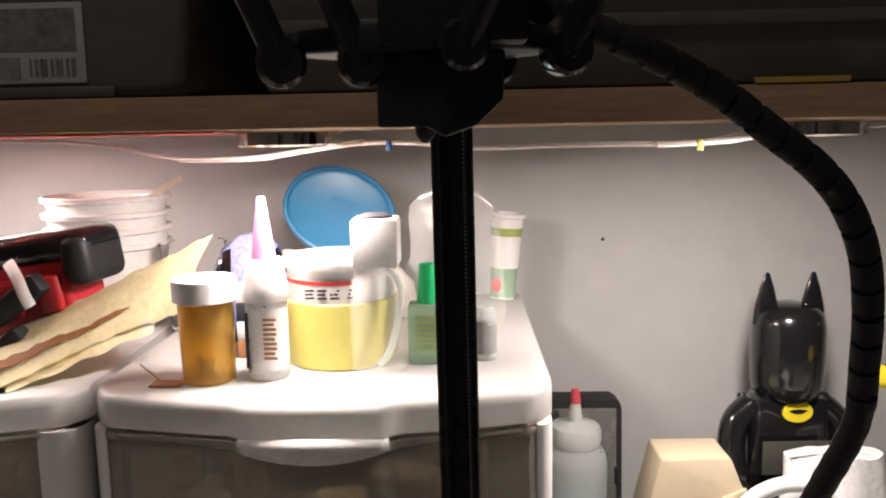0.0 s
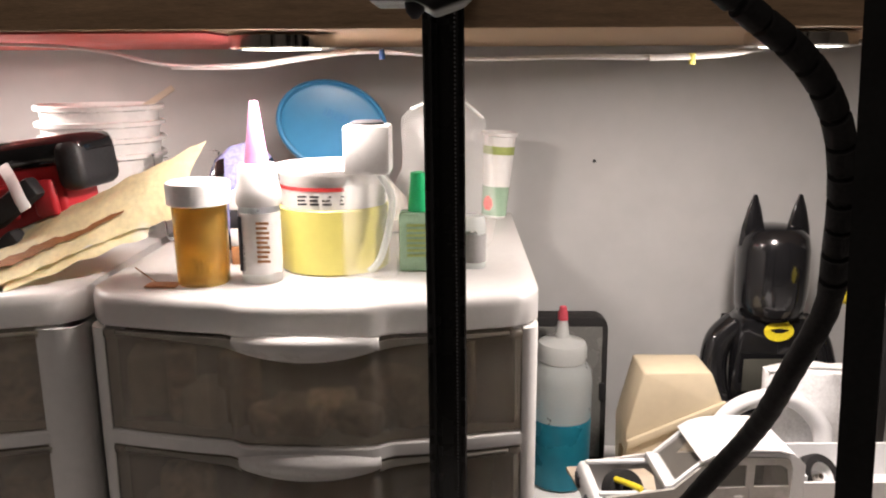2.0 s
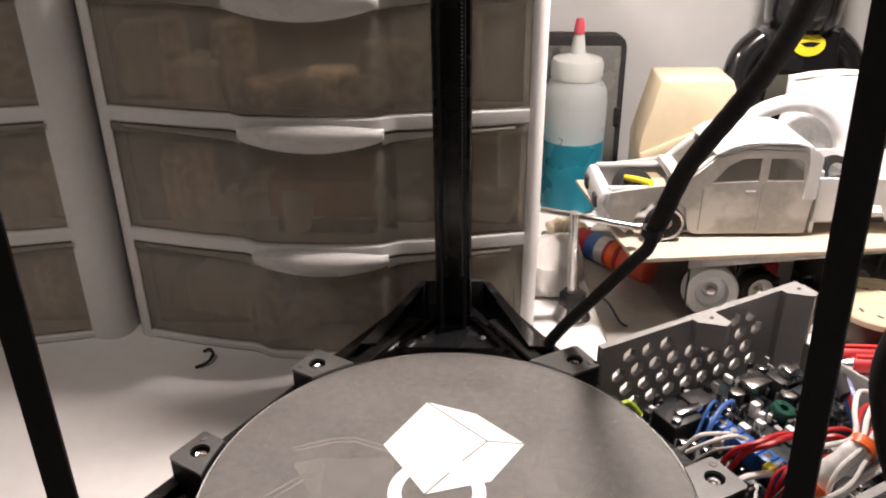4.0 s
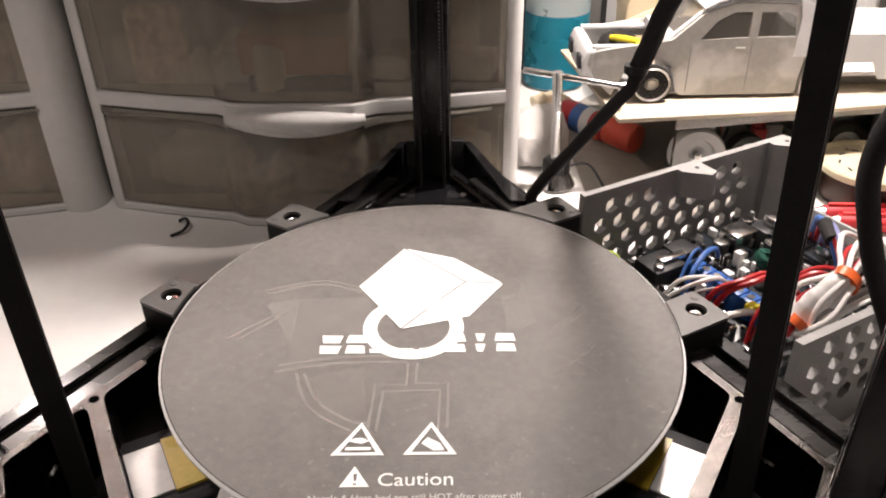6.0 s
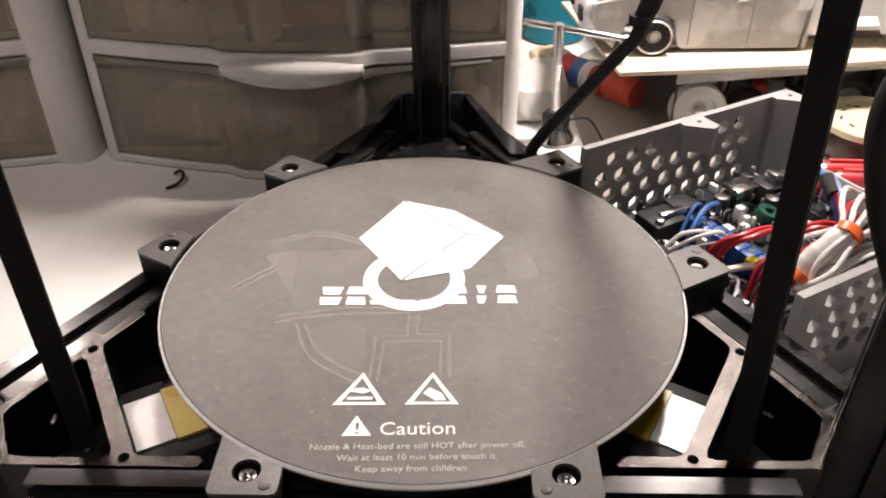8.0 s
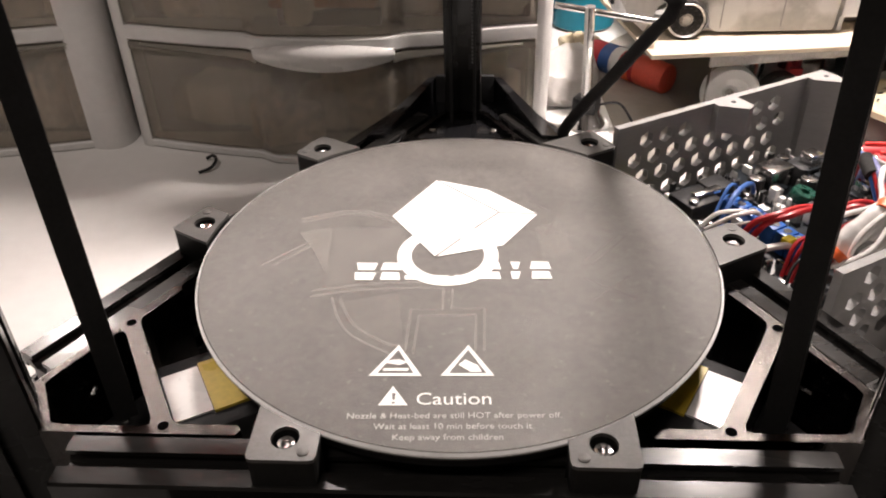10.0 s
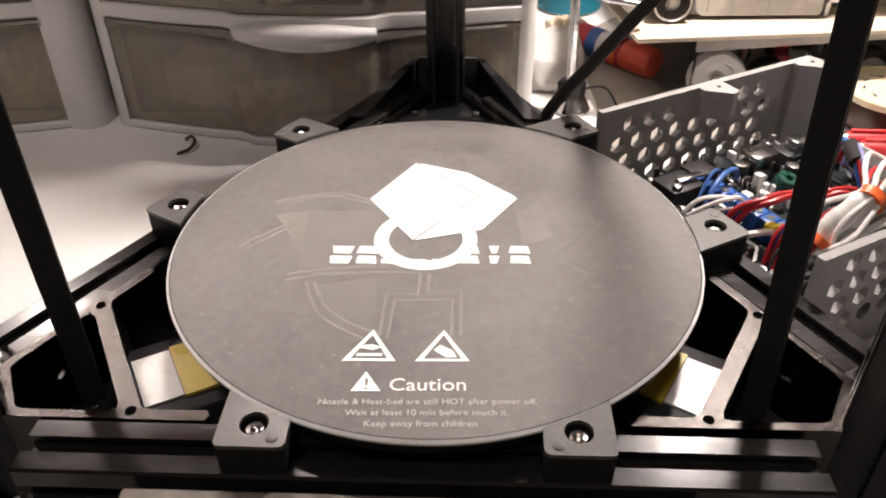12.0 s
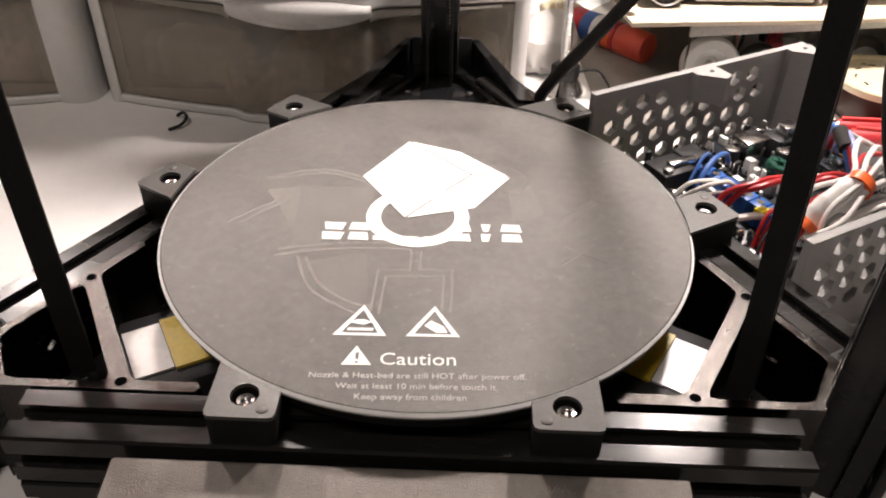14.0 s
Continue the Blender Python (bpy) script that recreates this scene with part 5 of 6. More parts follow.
part("latch", box(0.029, 0.034, -0.015, -0.012, 0.06, 0.075, 0.001), M_BLACK, gc)

tb = thing("tan_block", "angular tan plastic casing", "casing", pose(0.1735, 0.3640, 0.0, 0, 0, 0) @ Matrix.Diagonal((1.0, 0.95, 0.985, 1)))
TANP = [(-0.036, 0.0), (0.036, 0.0), (0.038, 0.104), (0.026, 0.134), (-0.026, 0.134), (-0.038, 0.084)]
part("shell", prism(TANP, -0.022, 0.022, bevel=0.0018, m=pose(0, 0, 0, 90)), M_TAN, tb)
part("ridge", prism([(-0.0368, 0.070), (0.0375, 0.104), (0.0375, 0.111), (-0.0372, 0.077)], 0.0215, 0.0255, bevel=0.0008, m=pose(0, 0, 0, 90)), M_TAN, tb)
part("side_slot", box(-0.0395, -0.0375, -0.014, -0.004, 0.05, 0.066, 0.0005), M_TAND, tb)

# toy figure, one plain mesh
fig_at = pose(0.2705, 0.4235, 0.0, 0, 0, 2) @ Matrix.Diagonal((0.93, 0.93, 0.957, 1))
fb = box(-0.036, 0.036, -0.018, 0.018, 0.0, 0.075, 0.006, 3)
fb = box(-0.001, 0.001, -0.0185, -0.0178, 0.0, 0.07, bm=fb)
fb = prism([(-0.040, 0.075), (0.040, 0.075), (0.031, 0.163), (-0.031, 0.163)], -0.018, 0.018, bevel=0.006, m=pose(0, 0, 0, 90), bm=fb)
fb = lathe([(0, 0.158), (0.024, 0.160), (0.0295, 0.166), (0.0310, 0.176), (0.0318, 0.200), (0.0312, 0.224), (0.029, 0.234), (0.023, 0.2405), (0.012, 0.2435), (0, 0.244)], 40, bm=fb)
for s in (-1, 1):
    fb = lathe([(0, 0.223), (0.0120, 0.225), (0.0105, 0.240), (0.006, 0.258), (0.0018, 0.2695), (0, 0.270)], 18, m=T3((s * 0.0205, 0, 0)), sy=0.55, bm=fb)
    fb = tube([(s * 0.030, 0, 0.152), (s * 0.045, -0.002, 0.138), (s * 0.051, -0.008, 0.115), (s * 0.052, -0.020, 0.094)], 0.0125, 16, 8, bm=fb)
    fb = lathe([(0.006, -0.008), (0.011, -0.008), (0.0115, 0.0), (0.011, 0.008), (0.006, 0.008), (0.006, -0.008)], 20, m=T3((s * 0.052, -0.027, 0.083)) @ pose(0, 0, 0, 60), bm=fb)
fb = lathe([(0, 0), (0.0135, 0), (0.0135, 0.0012), (0, 0.0016)], 32, m=pose(0.003, -0.0185, 0.151, 90), sy=0.68, bm=fb, mi=1)
fb = prism([(-0.0035, 0.0), (0.0035, 0.0), (0.0085, 0.0028), (0.0, 0.0040), (-0.0085, 0.0028)], -0.0004, 0.0018, m=pose(0.003, -0.0187, 0.1500, 90), bm=fb)
fb = box(-0.030, 0.030, -0.0272, -0.0258, 0.098, 0.128, 0.0005, bm=fb, mi=2)
fb = prism([(-0.046, 0.004), (0.046, 0.004), (0.034, 0.155), (-0.034, 0.155)], -0.026, -0.0225, bevel=0.001, m=pose(0, 0, 0, 90), bm=fb)
tagged(obj("toy_figure", fb, [M_GLOSS, M_YELLOW, mat("dark_olive_plastic", (0.06, 0.06, 0.05), 0.4)], at=fig_at), "glossy black plastic toy figure with two pointed horns", "toy figure")
gun = thing("yellow_tool", "yellow and grey plastic tool held upright by the figure", "tool", pose(0.347, 0.372, 0.175, 0, 18, 0))
part("grip", tube([(0.012, 0, -0.004), (0.024, 0, -0.012), (0.040, 0, -0.020)], 0.0085, 14, 6), M_YELLOW, gun)
part("barrel", box(-0.026, 0.016, -0.006, 0.006, -0.004, 0.012, 0.002), M_BLACK, gun)
part("band", box(-0.02, 0.014, -0.0065, 0.0065, 0.001, 0.006, 0.001), M_GREY, gun)
part("nose", tube([(-0.024, 0, 0.002), (-0.046, 0, 0.0)], 0.009, 14, 1), M_YELLOW, gun)
part("stem", box(-0.004, 0.004, -0.004, 0.004, -0.175, 0.0, 0.001, m=pose(0, 0, 0, 0, -18, 0)), M_BLACK, gun)

# clear parts box under a cardboard sheet
pb = thing("parts_box", "clear plastic parts box with wheels and sprues inside", "box", pose(0.2567, 0.2965, 0.0, 0, 0, 11))
for s in (-1, 1):
    part("long_wall", box(-0.119, 0.17, s * 0.057 - 0.001, s * 0.057 + 0.001, 0.0, 0.0515), M_CLEAR, pb)
part("end_wall", box(-0.121, -0.119, -0.057, 0.057, 0.0, 0.0515), M_CLEAR, pb)
part("end_wall", box(0.17, 0.172, -0.057, 0.057, 0.0, 0.0515), M_CLEAR, pb)
part("lid_rim", box(-0.1225, 0.1735, -0.0605, -0.0582, 0.0435, 0.0512, 0.0008), M_HAZY, pb, "hazy clear lid edge")
part("base", box(-0.121, 0.172, -0.058, 0.058, 0.0, 0.002), M_CLEAR, pb)


def model_wheel(m, r, name="loose_tyre", rim=M_MODELW, tyre=M_MATTE):
    w = thing(name, "small model wheel with a rubber tyre", "wheel", m, "model wheels")
    part("tyre", lathe([(r * 0.62, -0.006), (r * 0.93, -0.006), (r, -0.004), (r, 0.004), (r * 0.93, 0.006), (r * 0.62, 0.006), (r * 0.62, -0.006)], 28), tyre, w)
    rm = part("rim", lathe([(0, -0.002), (r * 0.25, -0.003), (r * 0.3, 0.0), (r * 0.55, 0.001), (r * 0.62, 0.005), (r * 0.66, 0.005), (r * 0.66, -0.005), (0, -0.005)], 28), rim, w)
    part("hub", cyl(r * 0.14, -0.004, 0.0045, 12, 0.0004), M_CHROME, rm)
    return w


for x, y, r in ((0.1685, 0.230, 0.0178), (0.203, 0.239, 0.014), (0.272, 0.2515, 0.0155), (0.310, 0.260, 0.016), (0.352, 0.268, 0.015)):
    model_wheel(pose(x, y, 0.0022 + r, 82, 0, random.uniform(-8, 8)), r, tyre=M_MODELW if x < 0.18 else M_MATTE)
for k in range(26):
    x = random.uniform(0.19, 0.41)
    y = 0.195 + 0.194 * x + random.uniform(0.012, 0.08)
    s = thing("model_part", "small loose plastic model part", "model part", pose(x, y, 0.0024, 0, 0, random.uniform(0, 180)), "loose model parts")
    h = random.uniform(0.010, 0.044)
    part("moulding", box(-random.uniform(0.002, 0.008), 0.004, -0.002, 0.002, 0, h, 0.0006), random.choice([M_CHROME, M_MODELW, M_BLACK, M_GREY, M_RED, M_STEEL]), s)

card = thing("cardboard_sheet", "flat tan cardboard sheet on the parts box", "cardboard")
part("sheet", prism([(0.0885, 0.338), (0.1100, 0.2035), (0.243, 0.2195), (0.300, 0.2300), (0.45, 0.247), (0.44, 0.372)], 0.0528, 0.0555, bevel=0.0006), M_CARD, card)
ac = thing("clear_sheet", "clear acetate sheet under the cardboard", "sheet")
part("sheet", prism([(-0.124, -0.060), (0.175, -0.060), (0.175, 0.060), (-0.124, 0.060)], 0.0516, 0.0526, m=pose(0.2567, 0.2965, 0.0, 0, 0, 11)), M_CLEAR, ac)

# model pickup, nose to the left, bonnet open
TZ = 0.0557
truck = thing("model_pickup", "grey primed model pickup cab with its bonnet open", "model truck", pose(0.0890, 0.2330, TZ, 0, 0, 2.5) @ Matrix.Diagonal((0.925, 0.936, 0.855, 1)))
W = 0.056
mx = Matrix(((1, 0, 0, 0), (0, 0, 1, 0), (0, 1, 0, 0), (0, 0, 0, 1)))
side = [(0.022, 0.004), (0.030, 0.022), (0.040, 0.030), (0.054, 0.031), (0.062, 0.024), (0.066, 0.006), (0.070, 0.003), (0.148, 0.003), (0.150, 0.030), (0.150, 0.045), (0.146, 0.063), (0.138, 0.0685), (0.100, 0.0705), (0.080, 0.064), (0.060, 0.0445), (0.018, 0.0385), (0.006, 0.036), (0.004, 0.028), (0.012, 0.014)]
wins = [[(0.078, 0.044), (0.110, 0.0455), (0.110, 0.0635), (0.098, 0.0635), (0.088, 0.058)], [(0.116, 0.0455), (0.141, 0.0455), (0.139, 0.060), (0.134, 0.0632), (0.116, 0.0635)]]
for yy in (0.0, W - 0.0025):
    d = part("cab_side", prism(side, yy, yy + 0.0025, [w[::-1] for w in wins], m=mx), M_PRIMER, truck, smooth=False)
    for w in wins:
        part("window_trim", prism([(x, z) for x, z in w], yy + 0.0012, yy + 0.0016, m=mx), M_SMOKEG, d, smooth=False)
part("door_line", box(0.1128, 0.1134, -0.0004, 0.0004, 0.006, 0.044), M_GREY, truck)
part("door_line", box(0.0725, 0.0731, -0.0004, 0.0004, 0.006, 0.040), M_GREY, truck)
part("door_handle", box(0.102, 0.109, -0.0012, 0.0, 0.036, 0.0385, 0.0005), M_PRIMER, truck)
part("roof", prism([(0.080, 0.0642), (0.100, 0.0707), (0.138, 0.0687), (0.146, 0.0632), (0.1462, 0.065), (0.139, 0.0712), (0.100, 0.0732), (0.079, 0.066)], 0.001, W - 0.001, m=mx), M_MODELW, truck)
part("roof_sheet", prism([(0.080, 0.0662), (0.088, 0.0708), (0.098, 0.0736), (0.115, 0.0746), (0.132, 0.0739), (0.142, 0.0702), (0.149, 0.0628), (0.151, 0.0638), (0.143, 0.0722), (0.133, 0.0757), (0.115, 0.0765), (0.097, 0.0755), (0.086, 0.0724), (0.078, 0.0670)], -0.0005, W + 0.0005, bevel=0.0004, m=mx), M_MODELW, truck)
part("rear_pillar", prism([(0.1425, 0.031), (0.1512, 0.031), (0.1512, 0.0635), (0.1465, 0.0690), (0.1395, 0.0720), (0.1425, 0.0600)], -0.0009, 0.0001, m=mx), M_MODELW, truck, "white rear pillar")
part("back_panel", box(0.1475, 0.15, 0.0025, W - 0.0025, 0.004, 0.046), M_PRIMER, truck)
part("windscreen", prism([(0.0605, 0.0455), (0.0800, 0.0638), (0.0806, 0.0632), (0.0611, 0.0449)], 0.003, W - 0.003, m=mx), M_SMOKEG, truck)
for yy in (0.0025, W - 0.006):
    part("windscreen_pillar", prism([(0.058, 0.0452), (0.0795, 0.0652), (0.083, 0.0652), (0.062, 0.0452)], yy, yy + 0.0035, m=mx), M_MODELW, truck)
part("cowl", box(0.054, 0.064, 0.0025, W - 0.0025, 0.040, 0.0465, 0.001), M_MODELW, truck)
part("nose_panel", prism([(0.003, 0.014), (0.009, 0.014), (0.010, 0.038), (0.004, 0.0375), (0.001, 0.03)], 0.0, W, bevel=0.0012, m=mx), M_MODELW, truck)
for yy in (0.006, W - 0.016):
    part("headlight_hole", box(-0.0005, 0.002, yy, yy + 0.01, 0.022, 0.032, 0.0008), M_INK, truck)
part("engine_bay_floor", box(0.008, 0.056, 0.003, W - 0.003, 0.010, 0.013), M_GREY, truck)
part("bonnet_edge", box(0.008, 0.056, 0.0025, 0.0065, 0.037, 0.0405, 0.0008), M_MODELW, truck)
part("bonnet_edge", box(0.008, 0.056, W - 0.0065, W - 0.0025, 0.037, 0.0405, 0.0008), M_MODELW, truck)
part("floor_pan", box(0.056, 0.148, 0.003, W - 0.003, 0.003, 0.005), M_GREY, truck)
sp = part("spare_drum", lathe([(0.004, -0.006), (0.0145, -0.006), (0.0155, -0.004), (0.0155, 0.004), (0.0145, 0.006), (0.004, 0.006), (0.004, -0.006)], 28, T3((0.031, 0.028, 0.028)) @ pose(0, 0, 0, 62, 0, 24)), M_MATTE, truck, "black tyre in the engine bay")
part("yellow_peg", tube([(0.024, 0.026, 0.0385), (0.031, 0.014, 0.0415), (0.038, 0.0045, 0.0425)], 0.0024, 12, 5), M_YELLOW, truck, "yellow peg")
for xx in (0.048,):
    wq = part("wheel", lathe([(0.005, -0.004), (0.0125, -0.004), (0.0135, -0.002), (0.0135, 0.004), (0.005, 0.004), (0.005, -0.004)], 28, T3((xx, -0.002, 0.0138)) @ pose(0, 0, 0, 90)), M_MATTE, truck)
    part("rim", lathe([(0, 0.0028), (0.003, 0.0034), (0.004, 0.0024), (0.0106, 0.0036), (0.0120, 0.0050), (0.0126, 0.0044), (0.0126, -0.003), (0, -0.003)], 28, T3((xx, -0.002, 0.0138)) @ pose(0, 0, 0, 90)), M_RIMW, wq, "perforated chrome rim")
    for k in range(22):
        rr = 0.0056 if k < 8 else 0.0093
        qa = k * 0.785 if k < 8 else k * 0.4488
        part("rim_hole", cyl(0.0009, 0.0025, 0.0042, 8, m=T3((xx, -0.002, 0.0138)) @ pose(0, 0, 0, 90) @ T3((rr * math.cos(qa), rr * math.sin(qa), 0))), M_INK, wq)
box_t = thing("model_truck_bed", "white model pickup load bed beside its cab", "model part", pose(0.2310, 0.2420, TZ, 0, 0, 3) @ Matrix.Scale(0.936, 4))
part("bed_side", prism([(0.0, 0.010), (0.02, 0.010), (0.026, 0.022), (0.046, 0.022), (0.052, 0.010), (0.13, 0.008), (0.13, 0.040), (0.0, 0.042)], 0.0, 0.0025, m=mx), M_MODELW, box_t)
part("bed_side", prism([(0.0, 0.010), (0.13, 0.008), (0.13, 0.040), (0.0, 0.042)], 0.060, 0.0625, m=mx), M_MODELW, box_t)
part("bed_front", box(0.0, 0.003, 0.0025, 0.06, 0.0, 0.046), M_MODELW, box_t)
part("bed_floor", box(0.003, 0.13, 0.0025, 0.06, 0.012, 0.0145), M_MODELW, box_t)
part("bed_support", box(0.01, 0.12, 0.02, 0.045, 0.0, 0.012), M_GREY, box_t)
model_wheel(pose(0.2510, 0.2680, TZ + 0.0138 + 0.0155, 55, 0, 25), 0.0158)
arch = thing("white_arch", "white moulded plastic hoop behind the model", "model part", pose(0.2430, 0.3235, TZ, 0, 0, 0) @ Matrix.Scale(0.936, 4))
part("hoop", tube([(-0.052, 0, 0.004), (-0.050, 0, 0.035), (-0.036, 0, 0.058), (-0.012, -0.002, 0.070), (0.012, -0.004, 0.068), (0.030, -0.006, 0.052), (0.036, -0.008, 0.034), (0.034, -0.01, 0.006)], 0.0085, 14, 8, flat=0.75), M_MODELW, arch)
part("hoop_foot", box(-0.062, 0.044, -0.018, 0.008, 0.0, 0.012, 0.004), M_MODELW, arch)
bagw = thing("bubble_bag", "crumpled white bubble bag of model parts", "bag", (0.2750, 0.3440, TZ))
bg = lathe([(0, 0), (0.038, 0), (0.042, 0.02), (0.04, 0.055), (0.034, 0.08), (0, 0.082)], 24, sy=0.35)
for v in bg.verts:
    v.co += Vector(noise.noise_vector(v.co * 50)) * 0.007
    v.co.z = max(v.co.z, 0)
part("film", bg, mat("white_bubble_film", (0.72, 0.72, 0.72), 0.3, var=0.15, bump=0.9, bscale=260), bagw)
part("seal", tube([(-0.034, -0.004, 0.080), (-0.010, -0.006, 0.084), (0.014, -0.004, 0.083), (0.033, -0.002, 0.078)], 0.0022, 8, 8, 0.3, flat=0.5), M_WHITE2, bagw, "folded white seal")
for k in range(7):
    s = thing("white_sprue", "white styrene offcut in a loose pile", "model part", pose(0.365 + 0.010 * k, 0.270 + random.uniform(0, 0.03), TZ, 0, 0, random.uniform(-60, 60)), "white offcuts")
    part("strip", box(-0.02, 0.02, -0.004, 0.004, 0.0, 0.04 + 0.018 * random.random(), 0.001), M_MODELW, s)

# clamp screw, glue stick, tape and pens on the desk
clamp = thing("screw_clamp", "steel clamp screw with a sliding cross bar", "clamp", (0.0770, 0.224, 0.0))
part("screw", tube([(0, 0, 0.012), (-0.0035, -0.004, 0.0795)], 0.0031, 16, 1), M_STEEL, clamp)
th = None
for k in range(24):
    z = 0.014 + k * 0.0017
    th = lathe([(0.0029, -0.0005), (0.0035, 0), (0.0029, 0.0005)], 14, T3((-0.0035 * (z - 0.012) / 0.0665, -0.004 * (z - 0.012) / 0.0665, z)), bm=th)
part("thread", th, M_STEEL, clamp)
part("cross_bar", tube([(-0.024, 0.004, 0.078), (0.037, -0.006, 0.0705)], 0.0021, 12, 1), M_STEEL, clamp)
part("bar_knob", lathe([(0, -0.004), (0.003, -0.003), (0.0034, 0), (0.003, 0.003), (0, 0.004)], 14, T3((0.037, -0.006, 0.0705)) @ pose(0, 0, 0, 0, 90, 0)), M_STEEL, clamp)
part("nut", cyl(0.009, 0.010, 0.020, 6, 0.001), M_BLACK, clamp, "black nut")
part("foot", lathe([(0, 0), (0.012, 0), (0.013, 0.002), (0.011, 0.006), (0.008, 0.011), (0, 0.011)], 28), M_STEEL, clamp, "steel swivel foot")
part("lead", tube([(0.006, 0.0, 0.014), (0.020, -0.006, 0.018), (0.030, -0.014, 0.006), (0.036, -0.012, 0.0012)], 0.0008, 6), M_INK, clamp)

gs = thing("glue_stick", "red glue stick with a blue band lying on the desk", "glue stick", T3((0.1145, 0.3000, 0.0109)) @ pose(0, 0, 0, 0, 90, -48) @ Matrix.Scale(0.80, 4))
part("tube", cyl(0.0130, -0.04, 0.014, 32, 0.001), M_RED, gs)
part("cap", cyl(0.0134, 0.014, 0.046, 32, 0.0025), mat("red_cap", (0.7, 0.10, 0.06), 0.4), gs)
part("blue_band", lathe([(0.0132, -0.024), (0.0133, -0.012)], 32), M_WIREB, gs)
part("white_band", lathe([(0.0132, -0.012), (0.0133, -0.002)], 32), M_WHITE2, gs)
part("label_patch", lathe([(0.0132, 0.002), (0.0133, 0.010)], 32), M_ORANGE, gs)

tp = thing("wooden_disc", "cream speckled wooden disc lying on a dark tin", "disc", (0.2715, 0.2080, 0.0202))
part("disc", lathe([(0, 0), (0.031, 0), (0.0325, 0.001), (0.0325, 0.0045), (0.0315, 0.0055), (0.0298, 0.0052), (0.0288, 0.0036), (0, 0.0036)], 56), mat("cream_speckled_wood", (0.6, 0.54, 0.38), 0.6, var=0.1, scale=20, spots=(130, 0.66, (0.1, 0.08, 0.05))), tp)
for k in range(9):  # worn print on the disc, too small to read
    qa = 0.5 + k * 0.62
    part("print_bar", box(-0.0022, 0.0022, -0.0007, 0.0007, 0.0036, 0.0039, m=pose(0.019 * math.cos(qa), 0.019 * math.sin(qa), 0, 0, 0, math.degrees(qa) + 70)), M_INK, tp)
tin = thing("dark_tin", "low dark brown tin under the tape", "tin", (0.2715, 0.2080, 0.0))
part("body", cyl(0.0265, 0, 0.020, 48, 0.002), mat("dark_brown_tin", (0.05, 0.025, 0.018), 0.4), tin)
for k in range(2):
    pn = thing("red_pen", "red plastic pen lying on the desk", "pen", T3((0.262 + 0.004 * k, 0.1765 - 0.0125 * k, 0.0055)) @ pose(0, 0, 0, 0, 90, -2 - 3 * k), "red pens")
    part("barrel", cyl(0.0050, -0.028, 0.07, 18, 0.001), M_RED, pn)
    part("clip", box(-0.0068, -0.0050, -0.001, 0.001, -0.026, 0.012), M_REDINK, pn)
    part("tip", lathe([(0, -0.037), (0.002, -0.036), (0.0045, -0.028), (0, -0.028)], 14), M_CHROME, pn)
rag = thing("white_cloth", "crumpled white cloth on the desk", "cloth", (0.066, 0.285, 0.0))
bg = lathe([(0, 0), (0.014, 0), (0.022, 0), (0.0255, 0.003), (0.026, 0.006), (0.0248, 0.010), (0.0228, 0.014), (0.02, 0.018), (0.0165, 0.0215), (0.0125, 0.0245), (0.008, 0.0268), (0.004, 0.0277), (0, 0.028)], 60, sy=1.6)
for v in bg.verts:
    v.co += Vector(noise.noise_vector(v.co * 50)) * 0.007 + Vector(noise.noise_vector(v.co * 140)) * 0.0025
    v.co.z = max(v.co.z, 0)
part("fabric", bg, M_CLOTH, rag)
sh = thing("shell_scrap", "small beige curled scrap on the desk", "scrap", (0.086, 0.352, 0.0))
part("curl", tube([(-0.014, 0, 0.006), (-0.004, 0.004, 0.009), (0.008, 0.002, 0.008), (0.016, -0.004, 0.005)], 0.006, 12, 6, 0.3), M_TAPE, sh)
cw = thing("wire_offcut", "short black curled wire offcut on the desk", "wire")
part("strand", tube([(-0.1590, 0.1740, 0.0012), (-0.1545, 0.1725, 0.004), (-0.1505, 0.1660, 0.0045), (-0.1525, 0.1600, 0.0025), (-0.1590, 0.1565, 0.0010)], 0.0010, 8), M_BLACK, cw)

# ---- on and under the shelf ----
tote = thing("storage_tote", "dark plastic storage tote with a printed label", "storage box", (-0.34, 0.185, SHELF_Z + 0.0178))
part("body", prism([(-0.26, 0), (0.20, 0), (0.22, 0.24), (-0.28, 0.24)], 0.0, 0.28, bevel=0.006, m=Matrix(((1, 0, 0, 0), (0, 0, 1, 0), (0, 1, 0, 0), (0, 0, 0, 1)))), M_TOTE, tote)
part("moulded_rib", box(0.128, 0.186, -0.0015, 0.003, 0.056, 0.058, 0.0006), M_TOTE, tote)
part("moulded_rib", box(0.1265, 0.1285, -0.0015, 0.003, 0.056, 0.16, 0.0006), M_TOTE, tote)
part("foot_rib", box(-0.05, 0.165, -0.002, 0.002, 0.0005, 0.006, 0.001), M_TOTE, tote)
lbp = part("label", box(0.034, 0.151, -0.0012, -0.0002, 0.008, 0.048, 0.0005), M_LABEL, tote, "grey printed label")
part("label_picture", box(0.038, 0.147, -0.0016, -0.0012, 0.024, 0.045), M_LABELD, lbp)
for k in range(9):
    part("label_bar", box(0.122 + k * 0.0027, 0.123 + k * 0.0027 + 0.0006 * (k % 3), -0.0016, -0.0012, 0.011, 0.020), M_LABELD, lbp)
part("label_bar", box(0.104, 0.117, -0.0016, -0.0012, 0.010, 0.021), M_LABELD, lbp)
crate = thing("dark_crate", "dark plastic crate at the shelf's front", "storage box", (0.12, 0.188, SHELF_Z + 0.0178))
part("body", box(-0.22, 0.14, 0, 0.26, 0, 0.2, 0.006), M_TOTE, crate)
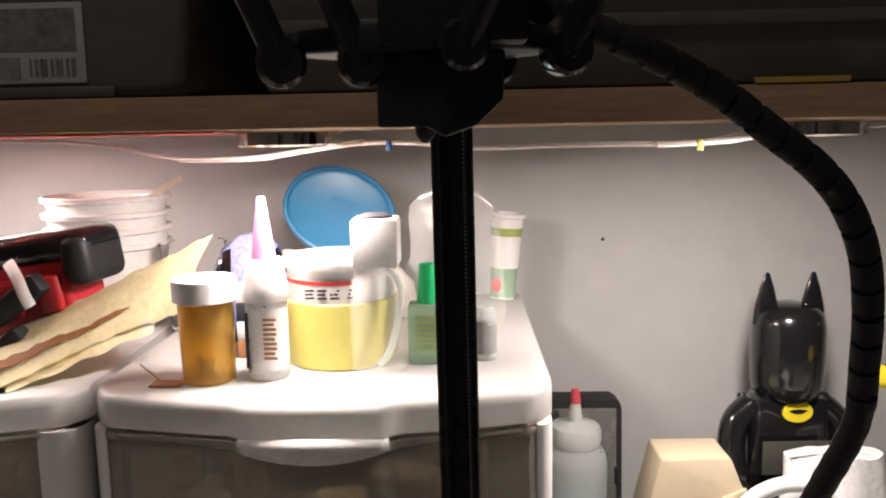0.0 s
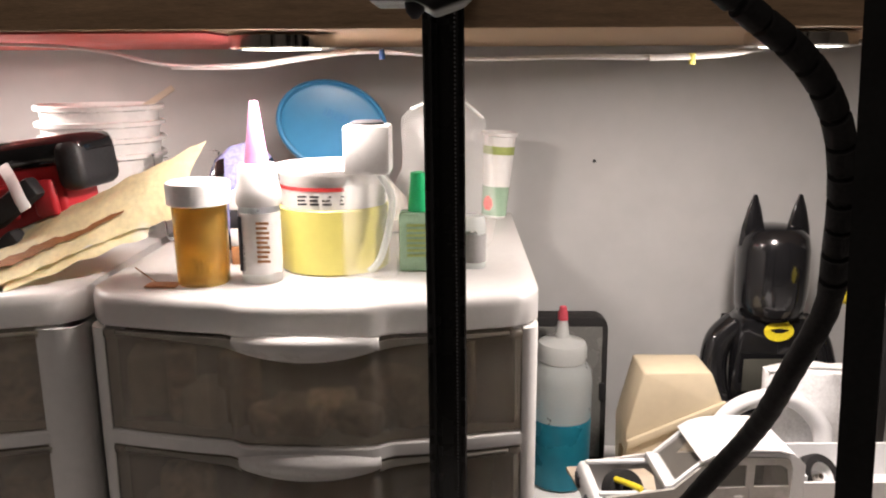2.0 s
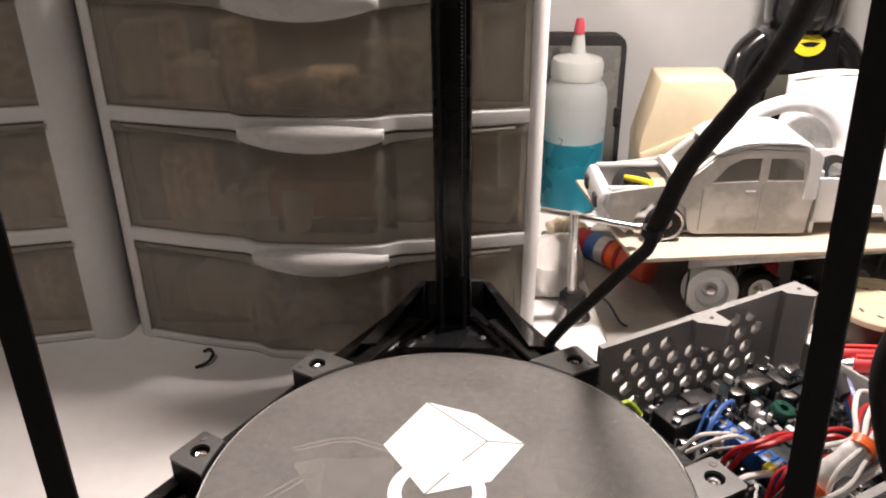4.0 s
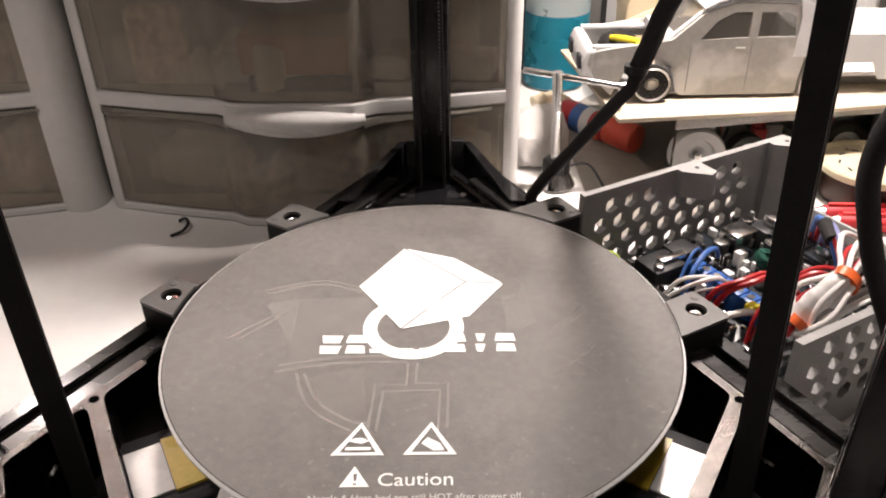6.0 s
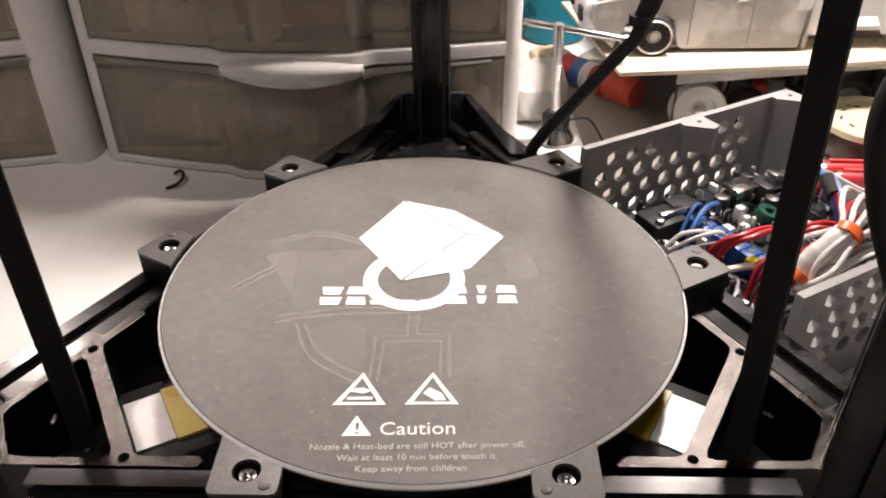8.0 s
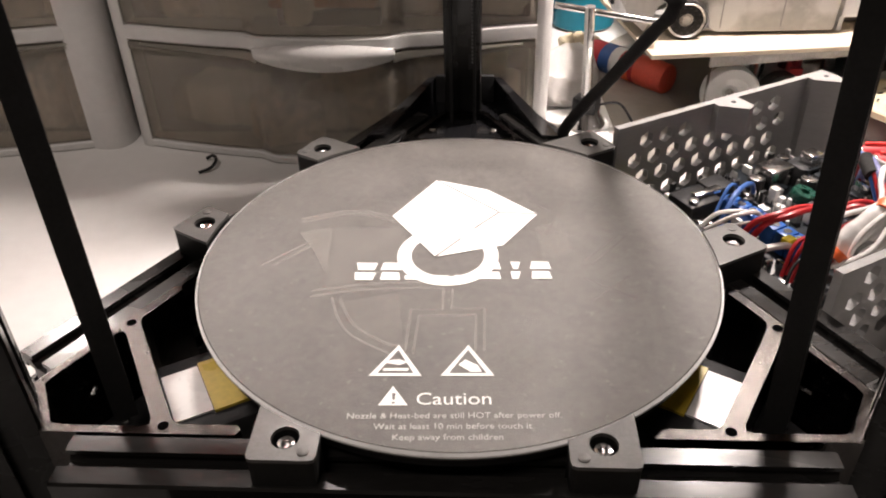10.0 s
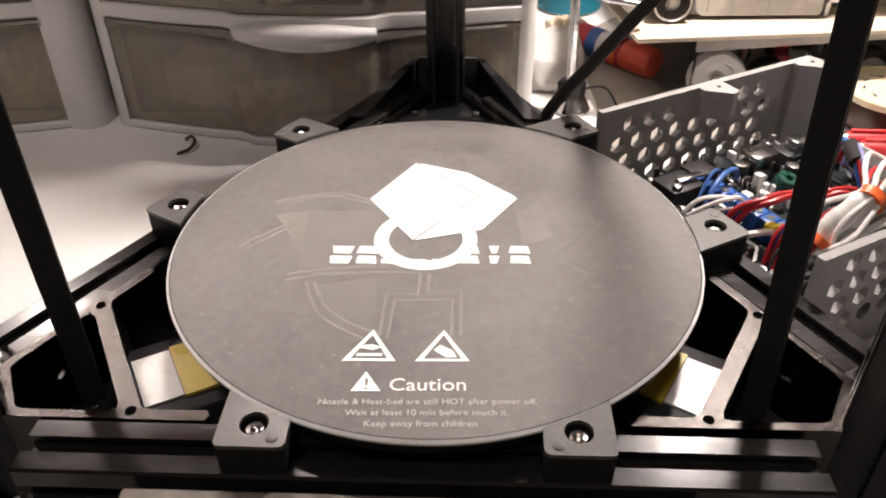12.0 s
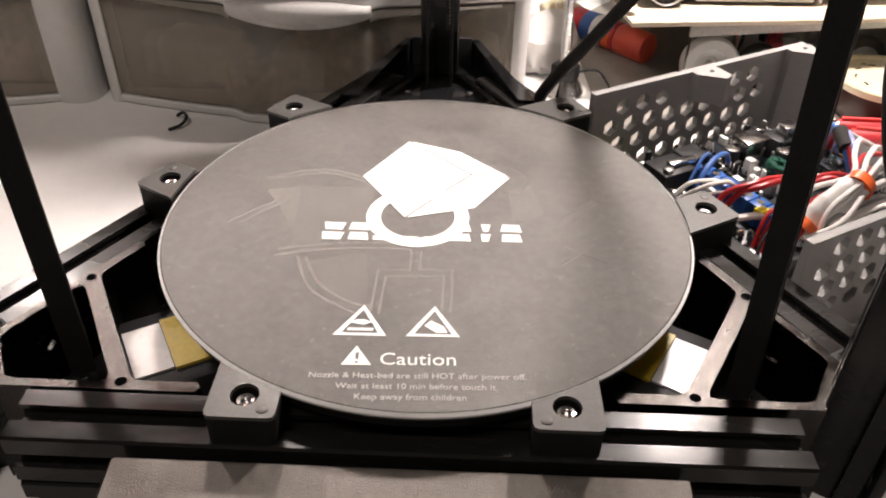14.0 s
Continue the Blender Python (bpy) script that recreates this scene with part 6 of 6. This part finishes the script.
part("yellow_slip", box(0.028, 0.075, -0.0085, -0.0065, 0.0002, 0.0032, 0.0004), mat("yellow_slip", (0.35, 0.25, 0.05), 0.7), crate, "yellow paper slip")
part("rail", box(-0.22, 0.14, -0.006, 0.0, 0.03, 0.036, 0.001), M_TOTE, crate)
cr2 = thing("dark_bag", "dark folded bag on the shelf", "bag", (0.42, 0.2, SHELF_Z + 0.0178))
bg = box(-0.14, 0.2, 0, 0.22, 0, 0.18, 0.03, 4)
bmesh.ops.subdivide_edges(bg, edges=bg.edges[:], cuts=3, use_grid_fill=True)
for v in bg.verts:
    v.co += Vector(noise.noise_vector(v.co * 14)) * 0.018
    v.co.z = max(v.co.z, 0)
    v.co.y = max(v.co.y, -0.015)
part("cloth", bg, mat("dark_cloth", (0.02, 0.019, 0.016), 0.5, var=0.3, bump=0.4), cr2)

string = thing("light_lead", "thin white lead looped under the shelf with small ties", "cable")
SL = [(-0.34, 0.245, SHELF_Z - 0.003), (-0.262, 0.27, SHELF_Z - 0.004), (-0.22, 0.275, SHELF_Z - 0.008), (-0.18, 0.28, SHELF_Z - 0.0165), (-0.13, 0.28, SHELF_Z - 0.0165), (-0.095, 0.28, SHELF_Z - 0.012), (-0.06, 0.28, SHELF_Z - 0.0085), (-0.03, 0.281, SHELF_Z - 0.0095), (0.01, 0.282, SHELF_Z - 0.0135), (0.07, 0.283, SHELF_Z - 0.013), (0.12, 0.283, SHELF_Z - 0.0135), (0.152, 0.283, SHELF_Z - 0.0135), (0.18, 0.285, SHELF_Z - 0.0095), (0.215, 0.288, SHELF_Z - 0.0055), (0.3, 0.29, SHELF_Z - 0.004)]
part("lead", tube(SL, 0.0011, 8, 8), M_WIREW, string)
part("lead", tube([(x, y + 0.003, z + 0.0018 * math.sin(9 * x)) for x, y, z in SL[3:]], 0.0009, 8, 8), M_WIREW, string)
part("flat_lead", tube([(-0.115, 0.279, SHELF_Z - 0.0155), (-0.085, 0.279, SHELF_Z - 0.011), (-0.06, 0.279, SHELF_Z - 0.008)], 0.0022, 10, 6, flat=0.45), M_WIREW, string)
part("flat_lead", tube([(0.125, 0.281, SHELF_Z - 0.0135), (0.17, 0.282, SHELF_Z - 0.0115), (0.2, 0.285, SHELF_Z - 0.0065)], 0.0026, 10, 6, flat=0.5), M_WIREW, string)
part("tie", tube([(-0.0445, 0.28, SHELF_Z - 0.0075), (-0.0440, 0.28, SHELF_Z - 0.0135)], 0.0018, 8, 1), M_WIREB, string, "blue tie")
part("tie", tube([(0.1515, 0.281, SHELF_Z - 0.0105), (0.1515, 0.281, SHELF_Z - 0.0175)], 0.0022, 8, 1), M_TUBY, string, "pale yellow tie")

# unseen fitting, made up to carry the fill light
rl = thing("fill_light_fitting", "round unseen ceiling fitting for the added fill light", "lamp", (-0.3, -0.9, 2.2))
part("shade", lathe([(0, -0.012), (0.12, -0.011), (0.15, -0.004), (0.15, 0.0), (0, 0.0)], 40), M_WHITE, rl)

gm = thing("grey_sheet", "thin grey-brown sheet lying on the desk", "mat")
part("sheet", prism([(0.0895, 0.345), (0.0985, 0.150), (0.225, 0.2055), (0.245, 0.215), (0.245, 0.43), (0.16, 0.43)], 0.0003, 0.0016, bevel=0.0003), mat("grey_brown_sheet", (0.30, 0.275, 0.245), 0.6, var=0.1, scale=20, bump=0.2), gm)
